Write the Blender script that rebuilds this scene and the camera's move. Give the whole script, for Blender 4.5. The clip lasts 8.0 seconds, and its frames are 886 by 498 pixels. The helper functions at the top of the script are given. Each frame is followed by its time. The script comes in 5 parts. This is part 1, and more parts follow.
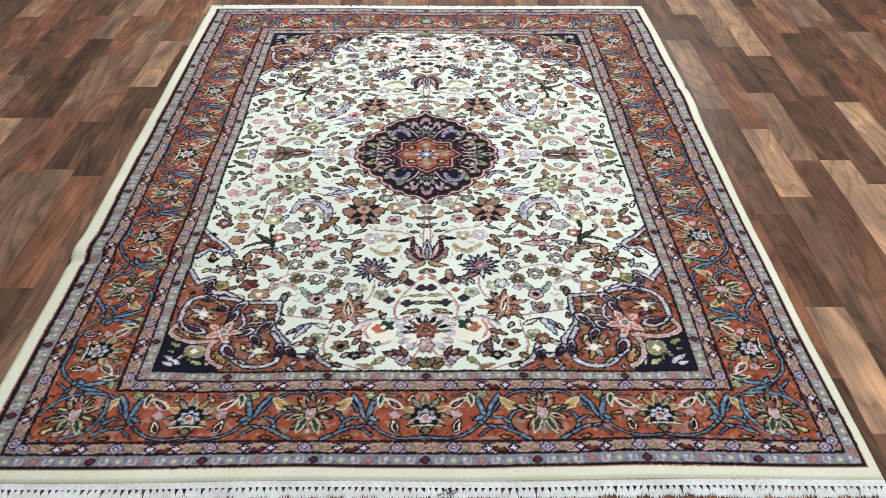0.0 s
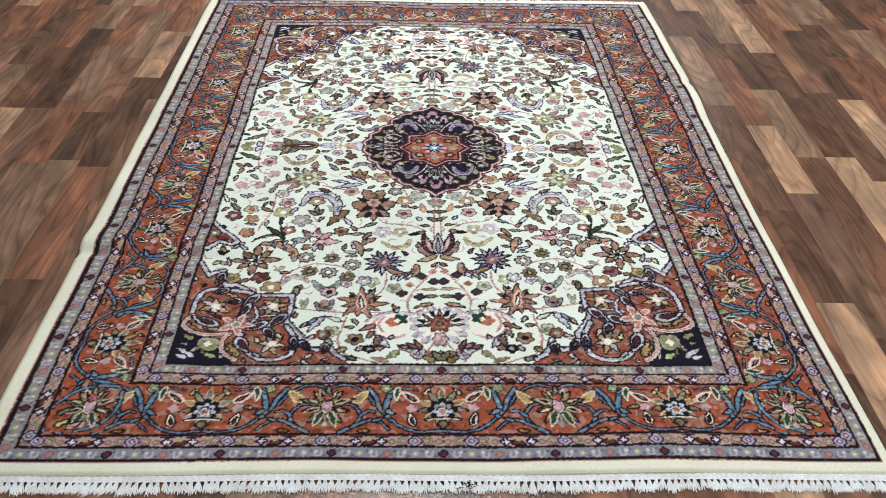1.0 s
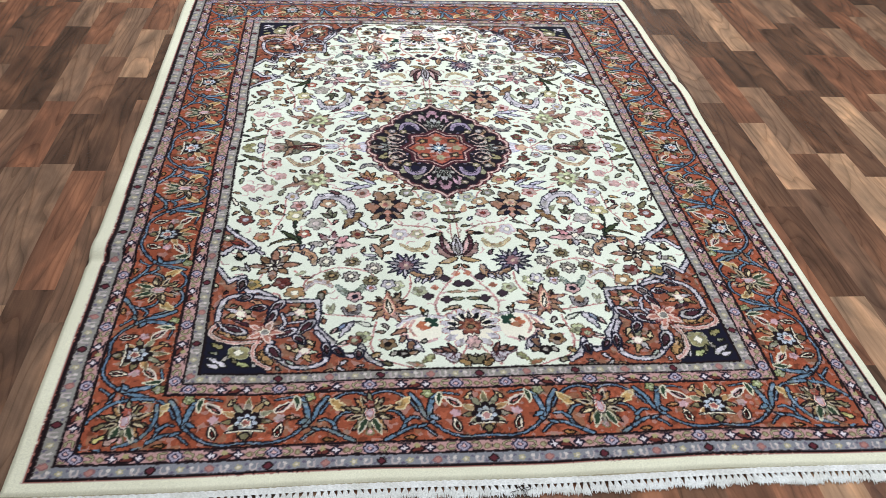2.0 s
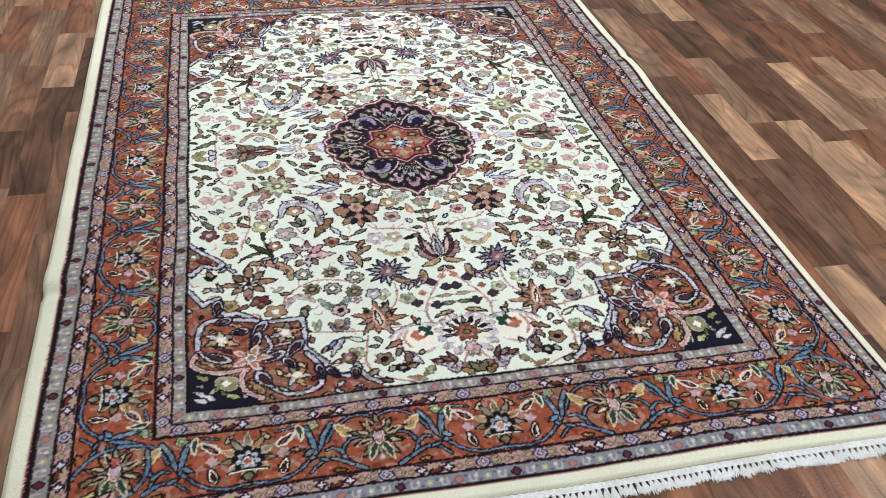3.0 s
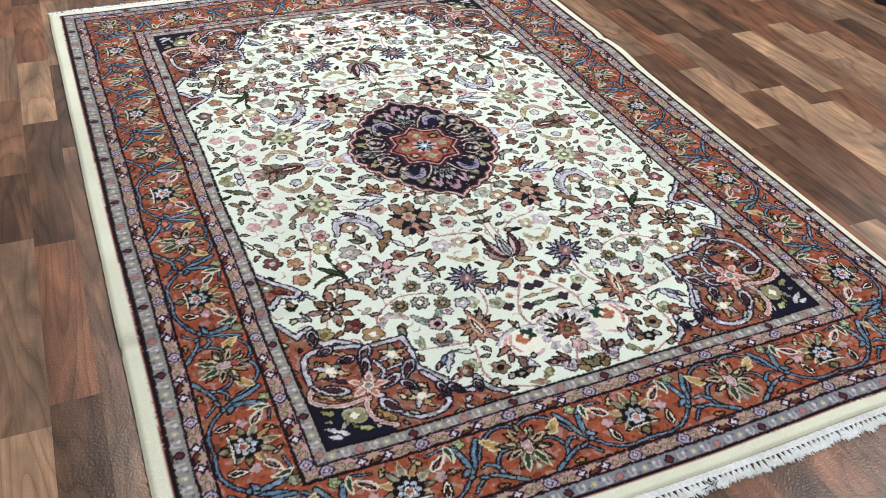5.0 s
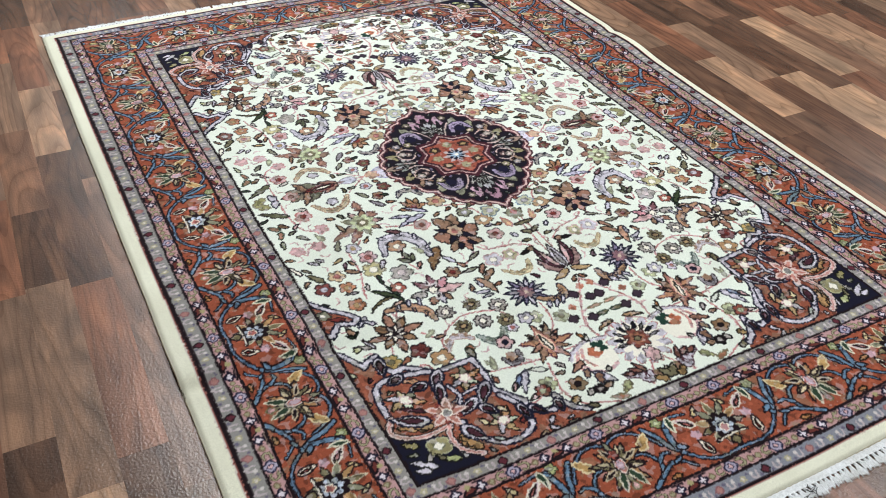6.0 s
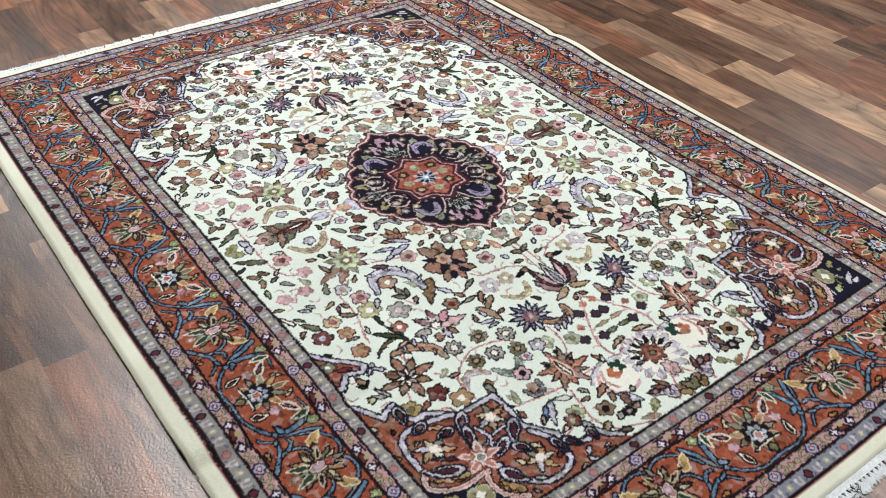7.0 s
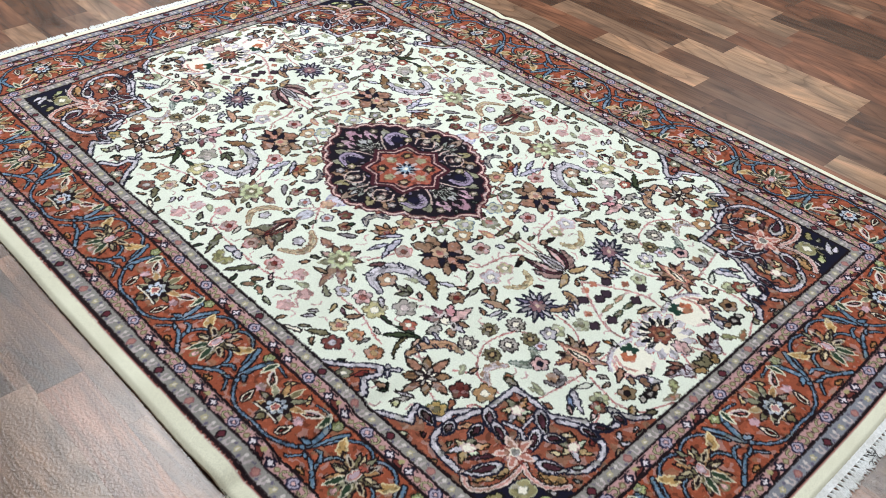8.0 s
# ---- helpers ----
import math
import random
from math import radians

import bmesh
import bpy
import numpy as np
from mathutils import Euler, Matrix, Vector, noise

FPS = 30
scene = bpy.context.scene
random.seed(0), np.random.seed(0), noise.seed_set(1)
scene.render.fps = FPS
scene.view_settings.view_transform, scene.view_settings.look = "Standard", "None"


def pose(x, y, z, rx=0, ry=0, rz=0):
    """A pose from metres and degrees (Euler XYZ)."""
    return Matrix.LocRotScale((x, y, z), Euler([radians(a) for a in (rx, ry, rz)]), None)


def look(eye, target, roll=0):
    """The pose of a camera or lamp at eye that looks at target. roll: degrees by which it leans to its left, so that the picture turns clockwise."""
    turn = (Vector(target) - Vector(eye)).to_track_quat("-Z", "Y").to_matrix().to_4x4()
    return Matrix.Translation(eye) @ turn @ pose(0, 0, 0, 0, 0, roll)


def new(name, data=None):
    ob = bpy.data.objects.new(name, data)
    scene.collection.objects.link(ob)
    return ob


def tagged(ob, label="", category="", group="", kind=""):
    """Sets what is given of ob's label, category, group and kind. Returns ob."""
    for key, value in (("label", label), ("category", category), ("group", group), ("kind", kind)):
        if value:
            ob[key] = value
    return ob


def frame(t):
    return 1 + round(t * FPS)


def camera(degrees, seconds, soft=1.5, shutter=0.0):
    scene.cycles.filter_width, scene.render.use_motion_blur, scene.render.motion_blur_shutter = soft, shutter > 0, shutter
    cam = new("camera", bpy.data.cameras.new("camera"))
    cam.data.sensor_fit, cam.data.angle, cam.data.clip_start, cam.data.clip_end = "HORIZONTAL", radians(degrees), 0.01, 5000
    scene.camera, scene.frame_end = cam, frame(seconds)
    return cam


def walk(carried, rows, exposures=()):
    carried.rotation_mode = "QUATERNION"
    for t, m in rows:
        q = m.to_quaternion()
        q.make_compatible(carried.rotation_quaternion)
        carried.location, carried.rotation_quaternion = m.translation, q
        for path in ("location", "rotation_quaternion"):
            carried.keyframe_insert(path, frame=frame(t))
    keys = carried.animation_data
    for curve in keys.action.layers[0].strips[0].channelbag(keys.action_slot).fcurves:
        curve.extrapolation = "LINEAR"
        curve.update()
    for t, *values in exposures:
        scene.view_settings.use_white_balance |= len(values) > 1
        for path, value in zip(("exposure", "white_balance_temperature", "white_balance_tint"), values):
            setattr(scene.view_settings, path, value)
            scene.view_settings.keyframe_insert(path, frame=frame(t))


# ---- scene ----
cam = camera(53.2, 8.0, soft=0.8)
PATH = [
    (0, (0.01, -2.21, 1.256), (0.043, -0.583, 0.094), 0.5),
    (0.5, (0.015, -2.231, 1.254), (0.043, -0.605, 0.089), 0.8),
    (1, (-0.053, -2.208, 1.253), (0.014, -0.589, 0.081), 1.6),
    (2.3, (-0.304, -2.157, 1.252), (-0.029, -0.561, 0.078), 4.1),
    (2.5, (-0.33, -2.134, 1.243), (-0.013, -0.535, 0.085), 4.1),
    (3, (-0.394, -2.048, 1.233), (0.012, -0.506, 0.026), 3.4),
    (3.5, (-0.466, -1.979, 1.232), (0.04, -0.474, 0.015), 3.5),
    (4, (-0.56, -1.935, 1.229), (-0.01, -0.441, 0.019), 4.1),
    (4.2, (-0.628, -1.916, 1.232), (-0.054, -0.425, 0.029), 3.0),
    (5.3, (-0.864, -1.835, 1.236), (-0.152, -0.421, 0.014), 3.8),
    (5.5, (-0.893, -1.804, 1.232), (-0.172, -0.389, 0.016), 3.5),
    (6, (-0.966, -1.707, 1.237), (-0.205, -0.33, 0.002), 1.8),
    (6.5, (-1.011, -1.626, 1.239), (-0.173, -0.305, -0.007), 1.9),
    (7, (-1.083, -1.508, 1.242), (-0.13, -0.257, 0.006), 1.1),
    (7.5, (-1.183, -1.409, 1.242), (-0.135, -0.261, -0.016), 2.0),
    (8, (-1.225, -1.336, 1.241), (-0.11, -0.259, -0.023), 3.4),
]
walk(cam, [(t, look(eye, target, roll)) for t, eye, target, roll in PATH])

# ---- light: a shop floor under one inferred ceiling panel and added fill panels ----
world = bpy.data.worlds.new("world")
scene.world = world
world.use_nodes = True
world.node_tree.nodes["Background"].inputs[0].default_value = (0.75, 0.82, 0.9, 1)
world.node_tree.nodes["Background"].inputs[1].default_value = 0.15
ROOM_X, ROOM_Y, ROOM_H = (-4.6, 8.4), (-4.8, 8.4), 2.75
# place and power of each; the first panel, over the far half of the rug, is the brightest
# only the first is known, by its floor reflection; the rest are added fill
PANEL_AND_FILLS = [(-0.1, 1.75, 92.0), (-0.1, 4.7, 46.0), (-0.1, -0.9, 26.0), (-0.1, -3.6, 18.0), (1.6, 4.4, 66.0), (4.6, 1.0, 24.0), (2.5, -0.9, 64.0), (2.5, -3.6, 24.0), (-2.8, -2.0, 10.0)]
LAMP_W, LAMP_L = 0.8, 1.6
for px, py, power in PANEL_AND_FILLS:
    lamp = bpy.data.lights.new("panel_fill_light", "AREA")
    lamp.shape, lamp.size, lamp.size_y, lamp.energy = "RECTANGLE", LAMP_W - 0.04, LAMP_L - 0.04, power
    lamp.color = (0.89, 0.96, 1.0)
    new("panel_fill_light", lamp).matrix_world = pose(px, py, ROOM_H - 0.03)
scene.view_settings.exposure = -0.32


# ---- materials ----
def lin(c):
    """sRGB 0..255 to linear."""
    return tuple((v / 255 / 12.92) if v / 255 <= 0.04045 else ((v / 255 + 0.055) / 1.055) ** 2.4 for v in c)


class Nodes:
    def __init__(self, name):
        self.mat = bpy.data.materials.new(name)
        self.mat.use_nodes = True
        self.tree = self.mat.node_tree
        self.bsdf = self.tree.nodes["Principled BSDF"]

    def add(self, kind, **values):
        n = self.tree.nodes.new(kind)
        for k, v in values.items():
            n.inputs[k].default_value = v
        return n

    def link(self, a, b):
        self.tree.links.new(a, b)

    def mix(self, blend, fac, a, b):
        n = self.tree.nodes.new("ShaderNodeMix")
        n.data_type, n.blend_type = "RGBA", blend
        for sock, v in ((n.inputs[0], fac), (n.inputs[6], a), (n.inputs[7], b)):
            if hasattr(v, "is_linked"):
                self.link(v, sock)
            else:
                sock.default_value = v
        return n.outputs[2]

    def ramp(self, fac, stops):
        n = self.tree.nodes.new("ShaderNodeValToRGB")
        e = n.color_ramp.elements
        while len(e) < len(stops):
            e.new(0.5)
        for el, (p, c) in zip(e, stops):
            el.position, el.color = p, (*c, 1)
        self.link(fac, n.inputs[0])
        return n.outputs[0]

    def bump(self, height, strength, distance):
        n = self.add("ShaderNodeBump", Strength=strength, Distance=distance)
        self.link(height, n.inputs["Height"])
        self.link(n.outputs[0], self.bsdf.inputs["Normal"])


def pile_material():
    n = Nodes("wool_pile")
    at = n.tree.nodes.new("ShaderNodeAttribute")
    at.attribute_name = "dye"
    geo = n.tree.nodes.new("ShaderNodeNewGeometry")
    fine = n.add("ShaderNodeTexNoise", Scale=420.0, Detail=2.0)
    n.link(geo.outputs["Position"], fine.inputs["Vector"])
    broad = n.add("ShaderNodeTexNoise", Scale=7.0, Detail=3.0)
    n.link(geo.outputs["Position"], broad.inputs["Vector"])
    g1 = n.ramp(fine.outputs[0], [(0.3, (0.91, 0.91, 0.91)), (0.7, (1.06, 1.06, 1.06))])
    g2 = n.ramp(broad.outputs[0], [(0.3, (0.93, 0.92, 0.9)), (0.7, (1.03, 1.03, 1.03))])
    c = n.mix("MULTIPLY", 1.0, at.outputs["Color"], g1)
    c = n.mix("MULTIPLY", 1.0, c, g2)
    n.link(c, n.bsdf.inputs["Base Color"])
    n.bsdf.inputs["Roughness"].default_value = 0.85
    n.bsdf.inputs["Specular IOR Level"].default_value = 0.12
    n.bump(fine.outputs[0], 0.18, 0.0012)
    return n.mat


def cotton_material():
    n = Nodes("white_cotton")
    geo = n.tree.nodes.new("ShaderNodeNewGeometry")
    wv = n.add("ShaderNodeTexNoise", Scale=260.0, Detail=3.0)
    n.link(geo.outputs["Position"], wv.inputs["Vector"])
    st = n.add("ShaderNodeTexNoise", Scale=18.0, Detail=2.0)
    n.link(geo.outputs["Position"], st.inputs["Vector"])
    c = n.mix("MULTIPLY", 1.0, n.ramp(wv.outputs[0], [(0.3, lin((224, 226, 226))), (0.7, lin((250, 251, 252)))]),
              n.ramp(st.outputs[0], [(0.35, (0.86, 0.85, 0.82)), (0.6, (1, 1, 1))]))
    n.link(c, n.bsdf.inputs["Base Color"])
    n.bsdf.inputs["Roughness"].default_value = 0.9
    n.bump(wv.outputs[0], 0.6, 0.002)
    return n.mat


def plank_material(name, tones, island):
    n = Nodes(name)
    geo = n.tree.nodes.new("ShaderNodeNewGeometry")
    if island:
        rnd = geo.outputs["Random Per Island"]
    else:
        rnd = n.tree.nodes.new("ShaderNodeObjectInfo").outputs["Random"]
    shift = n.add("ShaderNodeVectorMath")
    shift.operation = "MULTIPLY_ADD"
    shift.inputs[1].default_value = (37.0, 53.0, 11.0)
    n.link(rnd, shift.inputs[0])
    n.link(geo.outputs["Position"], shift.inputs[2])
    mp = n.add("ShaderNodeMapping", Scale=(18.0, 1.8, 1.0))
    n.link(shift.outputs[0], mp.inputs[0])
    grain = n.add("ShaderNodeTexNoise", Scale=1.6, Detail=6.0, Roughness=0.62, Distortion=0.5)
    n.link(mp.outputs[0], grain.inputs["Vector"])
    mp2 = n.add("ShaderNodeMapping", Scale=(15.0, 5.0, 1.0))
    n.link(shift.outputs[0], mp2.inputs[0])
    cloud = n.add("ShaderNodeTexNoise", Scale=1.0, Detail=4.0, Distortion=0.7)
    n.link(mp2.outputs[0], cloud.inputs["Vector"])
    # nested arches of growth rings, drawn out along the strip
    mp3 = n.add("ShaderNodeMapping", Scale=(8.0, 1.25, 1.0))
    n.link(shift.outputs[0], mp3.inputs[0])
    swell = n.add("ShaderNodeTexNoise", Scale=1.0, Detail=1.0, Roughness=0.35)
    n.link(mp3.outputs[0], swell.inputs["Vector"])
    count = n.add("ShaderNodeMath")
    count.operation = "MULTIPLY"
    count.inputs[1].default_value = 15.0
    n.link(swell.outputs[0], count.inputs[0])
    rings = n.add("ShaderNodeMath")
    rings.operation = "FRACT"
    n.link(count.outputs[0], rings.inputs[0])
    tone = n.ramp(rnd, tones)
    streak = n.ramp(grain.outputs[0], [(0.25, (0.5, 0.46, 0.44)), (0.5, (0.95, 0.95, 0.95)), (0.75, (1.6, 1.56, 1.5))])
    patch = n.ramp(cloud.outputs[0], [(0.28, (0.6, 0.62, 0.64)), (0.5, (1.05, 1.02, 0.98)), (0.7, (1.75, 1.6, 1.42))])
    ring = n.ramp(rings.outputs[0], [(0.0, (0.62, 0.59, 0.57)), (0.22, (0.94, 0.94, 0.94)), (0.75, (1.14, 1.12, 1.1)), (1.0, (0.9, 0.88, 0.86))])
    mp4 = n.add("ShaderNodeMapping", Scale=(120.0, 3.2, 1.0))
    n.link(shift.outputs[0], mp4.inputs[0])
    fibre = n.add("ShaderNodeTexNoise", Scale=1.0, Detail=4.0, Roughness=0.7, Distortion=0.3)
    n.link(mp4.outputs[0], fibre.inputs["Vector"])
    pores = n.ramp(fibre.outputs[0], [(0.3, (0.62, 0.58, 0.55)), (0.5, (1.0, 1.0, 1.0)), (0.72, (1.3, 1.28, 1.25))])
    c = n.mix("MULTIPLY", 0.45, tone, streak)
    c = n.mix("MULTIPLY", 0.5, c, pores)
    c = n.mix("MULTIPLY", 0.85, c, patch)
    c = n.mix("MULTIPLY", 0.8, c, ring)
    n.link(c, n.bsdf.inputs["Base Color"])
    r = n.ramp(grain.outputs[0], [(0.3, (0.27, 0.27, 0.27)), (0.7, (0.17, 0.17, 0.17))])
    n.link(r, n.bsdf.inputs["Roughness"])
    n.bsdf.inputs["Specular IOR Level"].default_value = 0.5
    emboss = n.add("ShaderNodeTexNoise", Scale=210.0, Detail=3.0)
    n.link(geo.outputs["Position"], emboss.inputs["Vector"])
    n.bump(emboss.outputs[0], 0.7, 0.0010)
    return n.mat


def plain_material(name, colour, rough, bumps=60.0, strength=0.1):
    n = Nodes(name)
    geo = n.tree.nodes.new("ShaderNodeNewGeometry")
    no = n.add("ShaderNodeTexNoise", Scale=bumps, Detail=4.0)
    n.link(geo.outputs["Position"], no.inputs["Vector"])
    c = n.ramp(no.outputs[0], [(0.3, tuple(v * 0.92 for v in colour)), (0.7, colour)])
    n.link(c, n.bsdf.inputs["Base Color"])
    n.bsdf.inputs["Roughness"].default_value = rough
    n.bump(no.outputs[0], strength, 0.002)
    return n.mat


PILE, COTTON = pile_material(), cotton_material()
BROWN = [(0.0, lin((94, 70, 58))), (0.3, lin((112, 83, 68))), (0.5, lin((124, 88, 71))), (0.7, lin((120, 93, 78))), (1.0, lin((136, 101, 82)))]
LIGHT = [(0.0, lin((162, 129, 106))), (1.0, lin((178, 146, 120)))]
DARK = [(0.0, lin((90, 69, 58))), (1.0, lin((104, 79, 66)))]
RED = [(0.0, lin((124, 87, 70))), (1.0, lin((136, 97, 78)))]
GREY = [(0.0, lin((146, 118, 98))), (1.0, lin((130, 104, 88)))]
PLANK = {k: plank_material("walnut_plank_" + k, v, False) for k, v in
         (("brown", BROWN), ("light", LIGHT), ("dark", DARK), ("red", RED), ("grey", GREY))}
PLANK_REST = plank_material("walnut_plank_rest", [(0.0, DARK[0][1]), (0.25, BROWN[1][1]), (0.45, BROWN[2][1]), (0.6, RED[0][1]), (0.78, GREY[1][1]), (0.9, BROWN[4][1]), (1.0, LIGHT[0][1])], True)
WALL = plain_material("white_wall_paint", (0.72, 0.72, 0.7), 0.8)
TILE = plain_material("ceiling_tile", (0.78, 0.78, 0.77), 0.9, 180.0, 0.4)
SUBFLOOR = plain_material("dark_joint", (0.05, 0.03, 0.022), 0.8)
RUBBER = plain_material("black_rubber", (0.012, 0.012, 0.013), 0.5)


# ---- building helpers ----
def mesh_of(name, verts, faces, material, smooth=False):
    me = bpy.data.meshes.new(name)
    me.from_pydata(verts, [], faces)
    me.materials.append(material)
    if smooth:
        me.shade_smooth()
    return me


def box_mesh(name, x0, x1, y0, y1, z0, z1, material):
    v = [(x, y, z) for z in (z0, z1) for x, y in ((x0, y0), (x1, y0), (x1, y1), (x0, y1))]
    f = [(3, 2, 1, 0), (4, 5, 6, 7), (0, 1, 5, 4), (1, 2, 6, 5), (2, 3, 7, 6), (3, 0, 4, 7)]
    return mesh_of(name, v, f, material)


def child(ob, parent, label=""):
    ob.parent = parent
    return tagged(ob, label)


# ---- the room that closes the place ----
(X0, X1), (Y0, Y1) = ROOM_X, ROOM_Y
for name, dims in (("wall_north", (X0 - 0.15, X1 + 0.15, Y1, Y1 + 0.15)), ("wall_south", (X0 - 0.15, X1 + 0.15, Y0 - 0.15, Y0)),
                   ("wall_west", (X0 - 0.15, X0, Y0, Y1)), ("wall_east", (X1, X1 + 0.15, Y0, Y1))):
    tagged(new(name, box_mesh(name, *dims, -0.1, ROOM_H + 0.1, WALL)), "plain white painted shop wall", "wall", kind="structure")
tagged(new("ceiling", box_mesh("ceiling", X0, X1, Y0, Y1, ROOM_H, ROOM_H + 0.1, TILE)), "white mineral tile ceiling", "ceiling", kind="structure")

# ---- the rug's design, drawn knot by knot on one quarter and mirrored ----
KNOT = 0.00176
CREAM, RUST, NAVY, INK = (229, 236, 222), (150, 78, 56), (20, 20, 42), (26, 15, 20)
MAUVE, LILAC, SLATE, BLUE = (188, 148, 148), (198, 192, 204), (140, 134, 140), (98, 126, 152)
TAN, SAGE, PINK, LIME = (150, 114, 90), (134, 134, 112), (204, 162, 162), (176, 182, 148)
GOLD, PINE, IVORY, PLUM = (178, 146, 102), (44, 62, 46), (240, 234, 218), (74, 34, 46)
ROSE, OLIVE, WINE, STONE = (180, 106, 100), (114, 106, 78), (122, 44, 40), (172, 164, 158)


def smooth_path(pts, n=10):
    """A rounded line through a few points."""
    p = [np.array(q, float) for q in (pts[0], *pts, pts[-1])]
    out = []
    for a, b, c, d in zip(p, p[1:], p[2:], p[3:]):
        for i in range(n):
            t = i / n
            out.append(0.5 * (2 * b + (c - a) * t + (2 * a - 5 * b + 4 * c - d) * t * t + (3 * b - a - 3 * c + d) * t ** 3))
    return out + [p[-1]]


class Sheet:
    """A plane of knots: colours over u (across) and v (down)."""

    def __init__(self, u0, u1, v0, v1, base):
        self.u = np.arange(int(round(u0 / KNOT)), int(round(u1 / KNOT)) + 1) * KNOT
        self.v = np.arange(int(round(v0 / KNOT)), int(round(v1 / KNOT)) + 1) * KNOT
        self.c = np.empty((len(self.v), len(self.u), 3))
        self.c[:] = base
        self.free = np.ones(self.c.shape[:2], bool)

    def window(self, u0, u1, v0, v1):
        a, b = np.searchsorted(self.u, (u0, u1))
        c, d = np.searchsorted(self.v, (v0, v1))
        if a >= b or c >= d:
            return None
        s = (slice(c, d), slice(a, b))
        return s, self.u[None, a:b], self.v[c:d, None]

    def put(self, s, cover, colour):
        cover = np.clip(cover, 0, 1)[..., None]
        self.c[s] = self.c[s] * (1 - cover) + np.array(colour, float) * cover
        self.free[s] &= cover[..., 0] < 0.3

    def reopen(self, colour):
        """Let scatter() fill what still shows this ground colour."""
        self.free |= np.abs(self.c - np.array(colour, float)).sum(-1) < 1

    def line(self, pts, width, colour, taper=False, n=8, grow=0.0):
        pts = smooth_path(pts, n) if len(pts) > 2 else [np.array(p, float) for p in pts]
        h = width / 2
        for i, (a, b) in enumerate(zip(pts, pts[1:])):
            w = (h * (1 - 0.75 * i / len(pts)) if taper else h) + grow
            k = w + KNOT
            got = self.window(min(a[0], b[0]) - k, max(a[0], b[0]) + k, min(a[1], b[1]) - k, max(a[1], b[1]) + k)
            if not got:
                continue
            s, U, V = got
            d = b - a
            t = np.clip(((U - a[0]) * d[0] + (V - a[1]) * d[1]) / max(d @ d, 1e-12), 0, 1)
            dist = np.hypot(U - a[0] - t * d[0], V - a[1] - t * d[1])
            self.put(s, (w - dist) / KNOT + 0.5, colour)

    def cord(self, pts, width, colour, edge=INK, rim=0.0022, taper=False):
        self.line(pts, width, edge, taper, 8, rim)
        self.line(pts, width, colour, taper)

    def fill(self, pts, colour, edge=None, rim=0.0024, rounded=False):
        if rounded:
            pts = smooth_path(list(pts) + [pts[0]], 6)
        p = np.array(pts, float)
        got = self.window(p[:, 0].min(), p[:, 0].max() + KNOT, p[:, 1].min(), p[:, 1].max() + KNOT)
        if got:
            s, U, V = got
            inside = np.zeros(np.broadcast(U, V).shape, bool)
            for a, b in zip(p, np.roll(p, -1, 0)):
                if a[1] != b[1]:
                    inside ^= ((a[1] > V) != (b[1] > V)) & (U < a[0] + (V - a[1]) * (b[0] - a[0]) / (b[1] - a[1]))
            self.put(s, inside.astype(float), colour)
        if edge:
            q = [np.array(x) for x in p] + [p[0]]
            for a, b in zip(q, q[1:]):
                self.line([a, b], rim, edge)

    def bloom(self, u, v, r, n, colour, edge=None, depth=0.35, sharp=1.0, rot=0.0, rim=0.0028, sx=1.0, sy=1.0):
        """A flower with n petals; depth and sharp shape them."""
        R = r * max(sx, sy) + 0.006
        got = self.window(u - R, u + R, v - R, v + R)
        if not got:
            return
        s, U, V = got
        du, dv = (U - u) / sx, (V - v) / sy
        rho, th = np.hypot(du, dv), np.arctan2(dv, du)
        edge_r = r * (1 - depth + depth * np.abs(np.cos(n / 2 * (th - rot))) ** sharp) if n else r + 0 * th
        if edge:
            self.put(s, (edge_r + rim - rho) / KNOT + 0.5, edge)
        self.put(s, (edge_r - rho) / KNOT + 0.5, colour)

    def leaf(self, u, v, length, width, angle, colour, edge=None, bend=0.0, teeth=0, rib=None, rim=0.0022):
        """A leaf from its root at (u, v); angle in degrees, 0 to the right, 90 down; bend curls it; teeth notch its rim."""
        a = radians(angle)
        left, right, mid = [], [], []
        x, y, m = u, v, 15
        for i in range(m + 1):
            t = i / m
            w = width * math.sin(math.pi * t ** 0.8) ** 0.8 * (1 - 0.25 * t)
            if teeth:
                w *= 0.62 + 0.38 * abs(math.sin(math.pi * t * teeth))
            nx, ny = -math.sin(a), math.cos(a)
            left.append((x + nx * w / 2, y + ny * w / 2))
            right.append((x - nx * w / 2, y - ny * w / 2))
            mid.append((x, y))
            x, y, a = x + math.cos(a) * length / m, y + math.sin(a) * length / m, a + radians(bend) / m
        self.fill(left + right[::-1], colour, edge or tuple(0.13 * q for q in colour), rim + 0.0008 if edge else 0.0029)
        if rib:
            self.line(mid[1:-3:4], 0.002, rib)


# motifs of the field and border
def floret(S, u, v, r, colour, heart, edge=None, n=5, rot=0.3):
    r *= 1.22
    S.bloom(u, v, r, n, colour, edge or tuple(0.2 * q for q in colour), 0.35, 0.8, rot, 0.0032 if edge else 0.0025)
    S.bloom(u, v, r * 0.36, 0, heart, tuple(0.5 * q for q in heart), rim=0.0014)


def dark_floret(S, u, v, r=0.0175):
    S.bloom(u, v, r, 8, STONE, INK, 0.3, 0.8, 0.2, 0.0036)
    S.bloom(u, v, r * 0.62, 8, INK, None, 0.4, 1.0, 0.2)
    S.bloom(u, v, r * 0.42, 4, IVORY, None, 0.3)


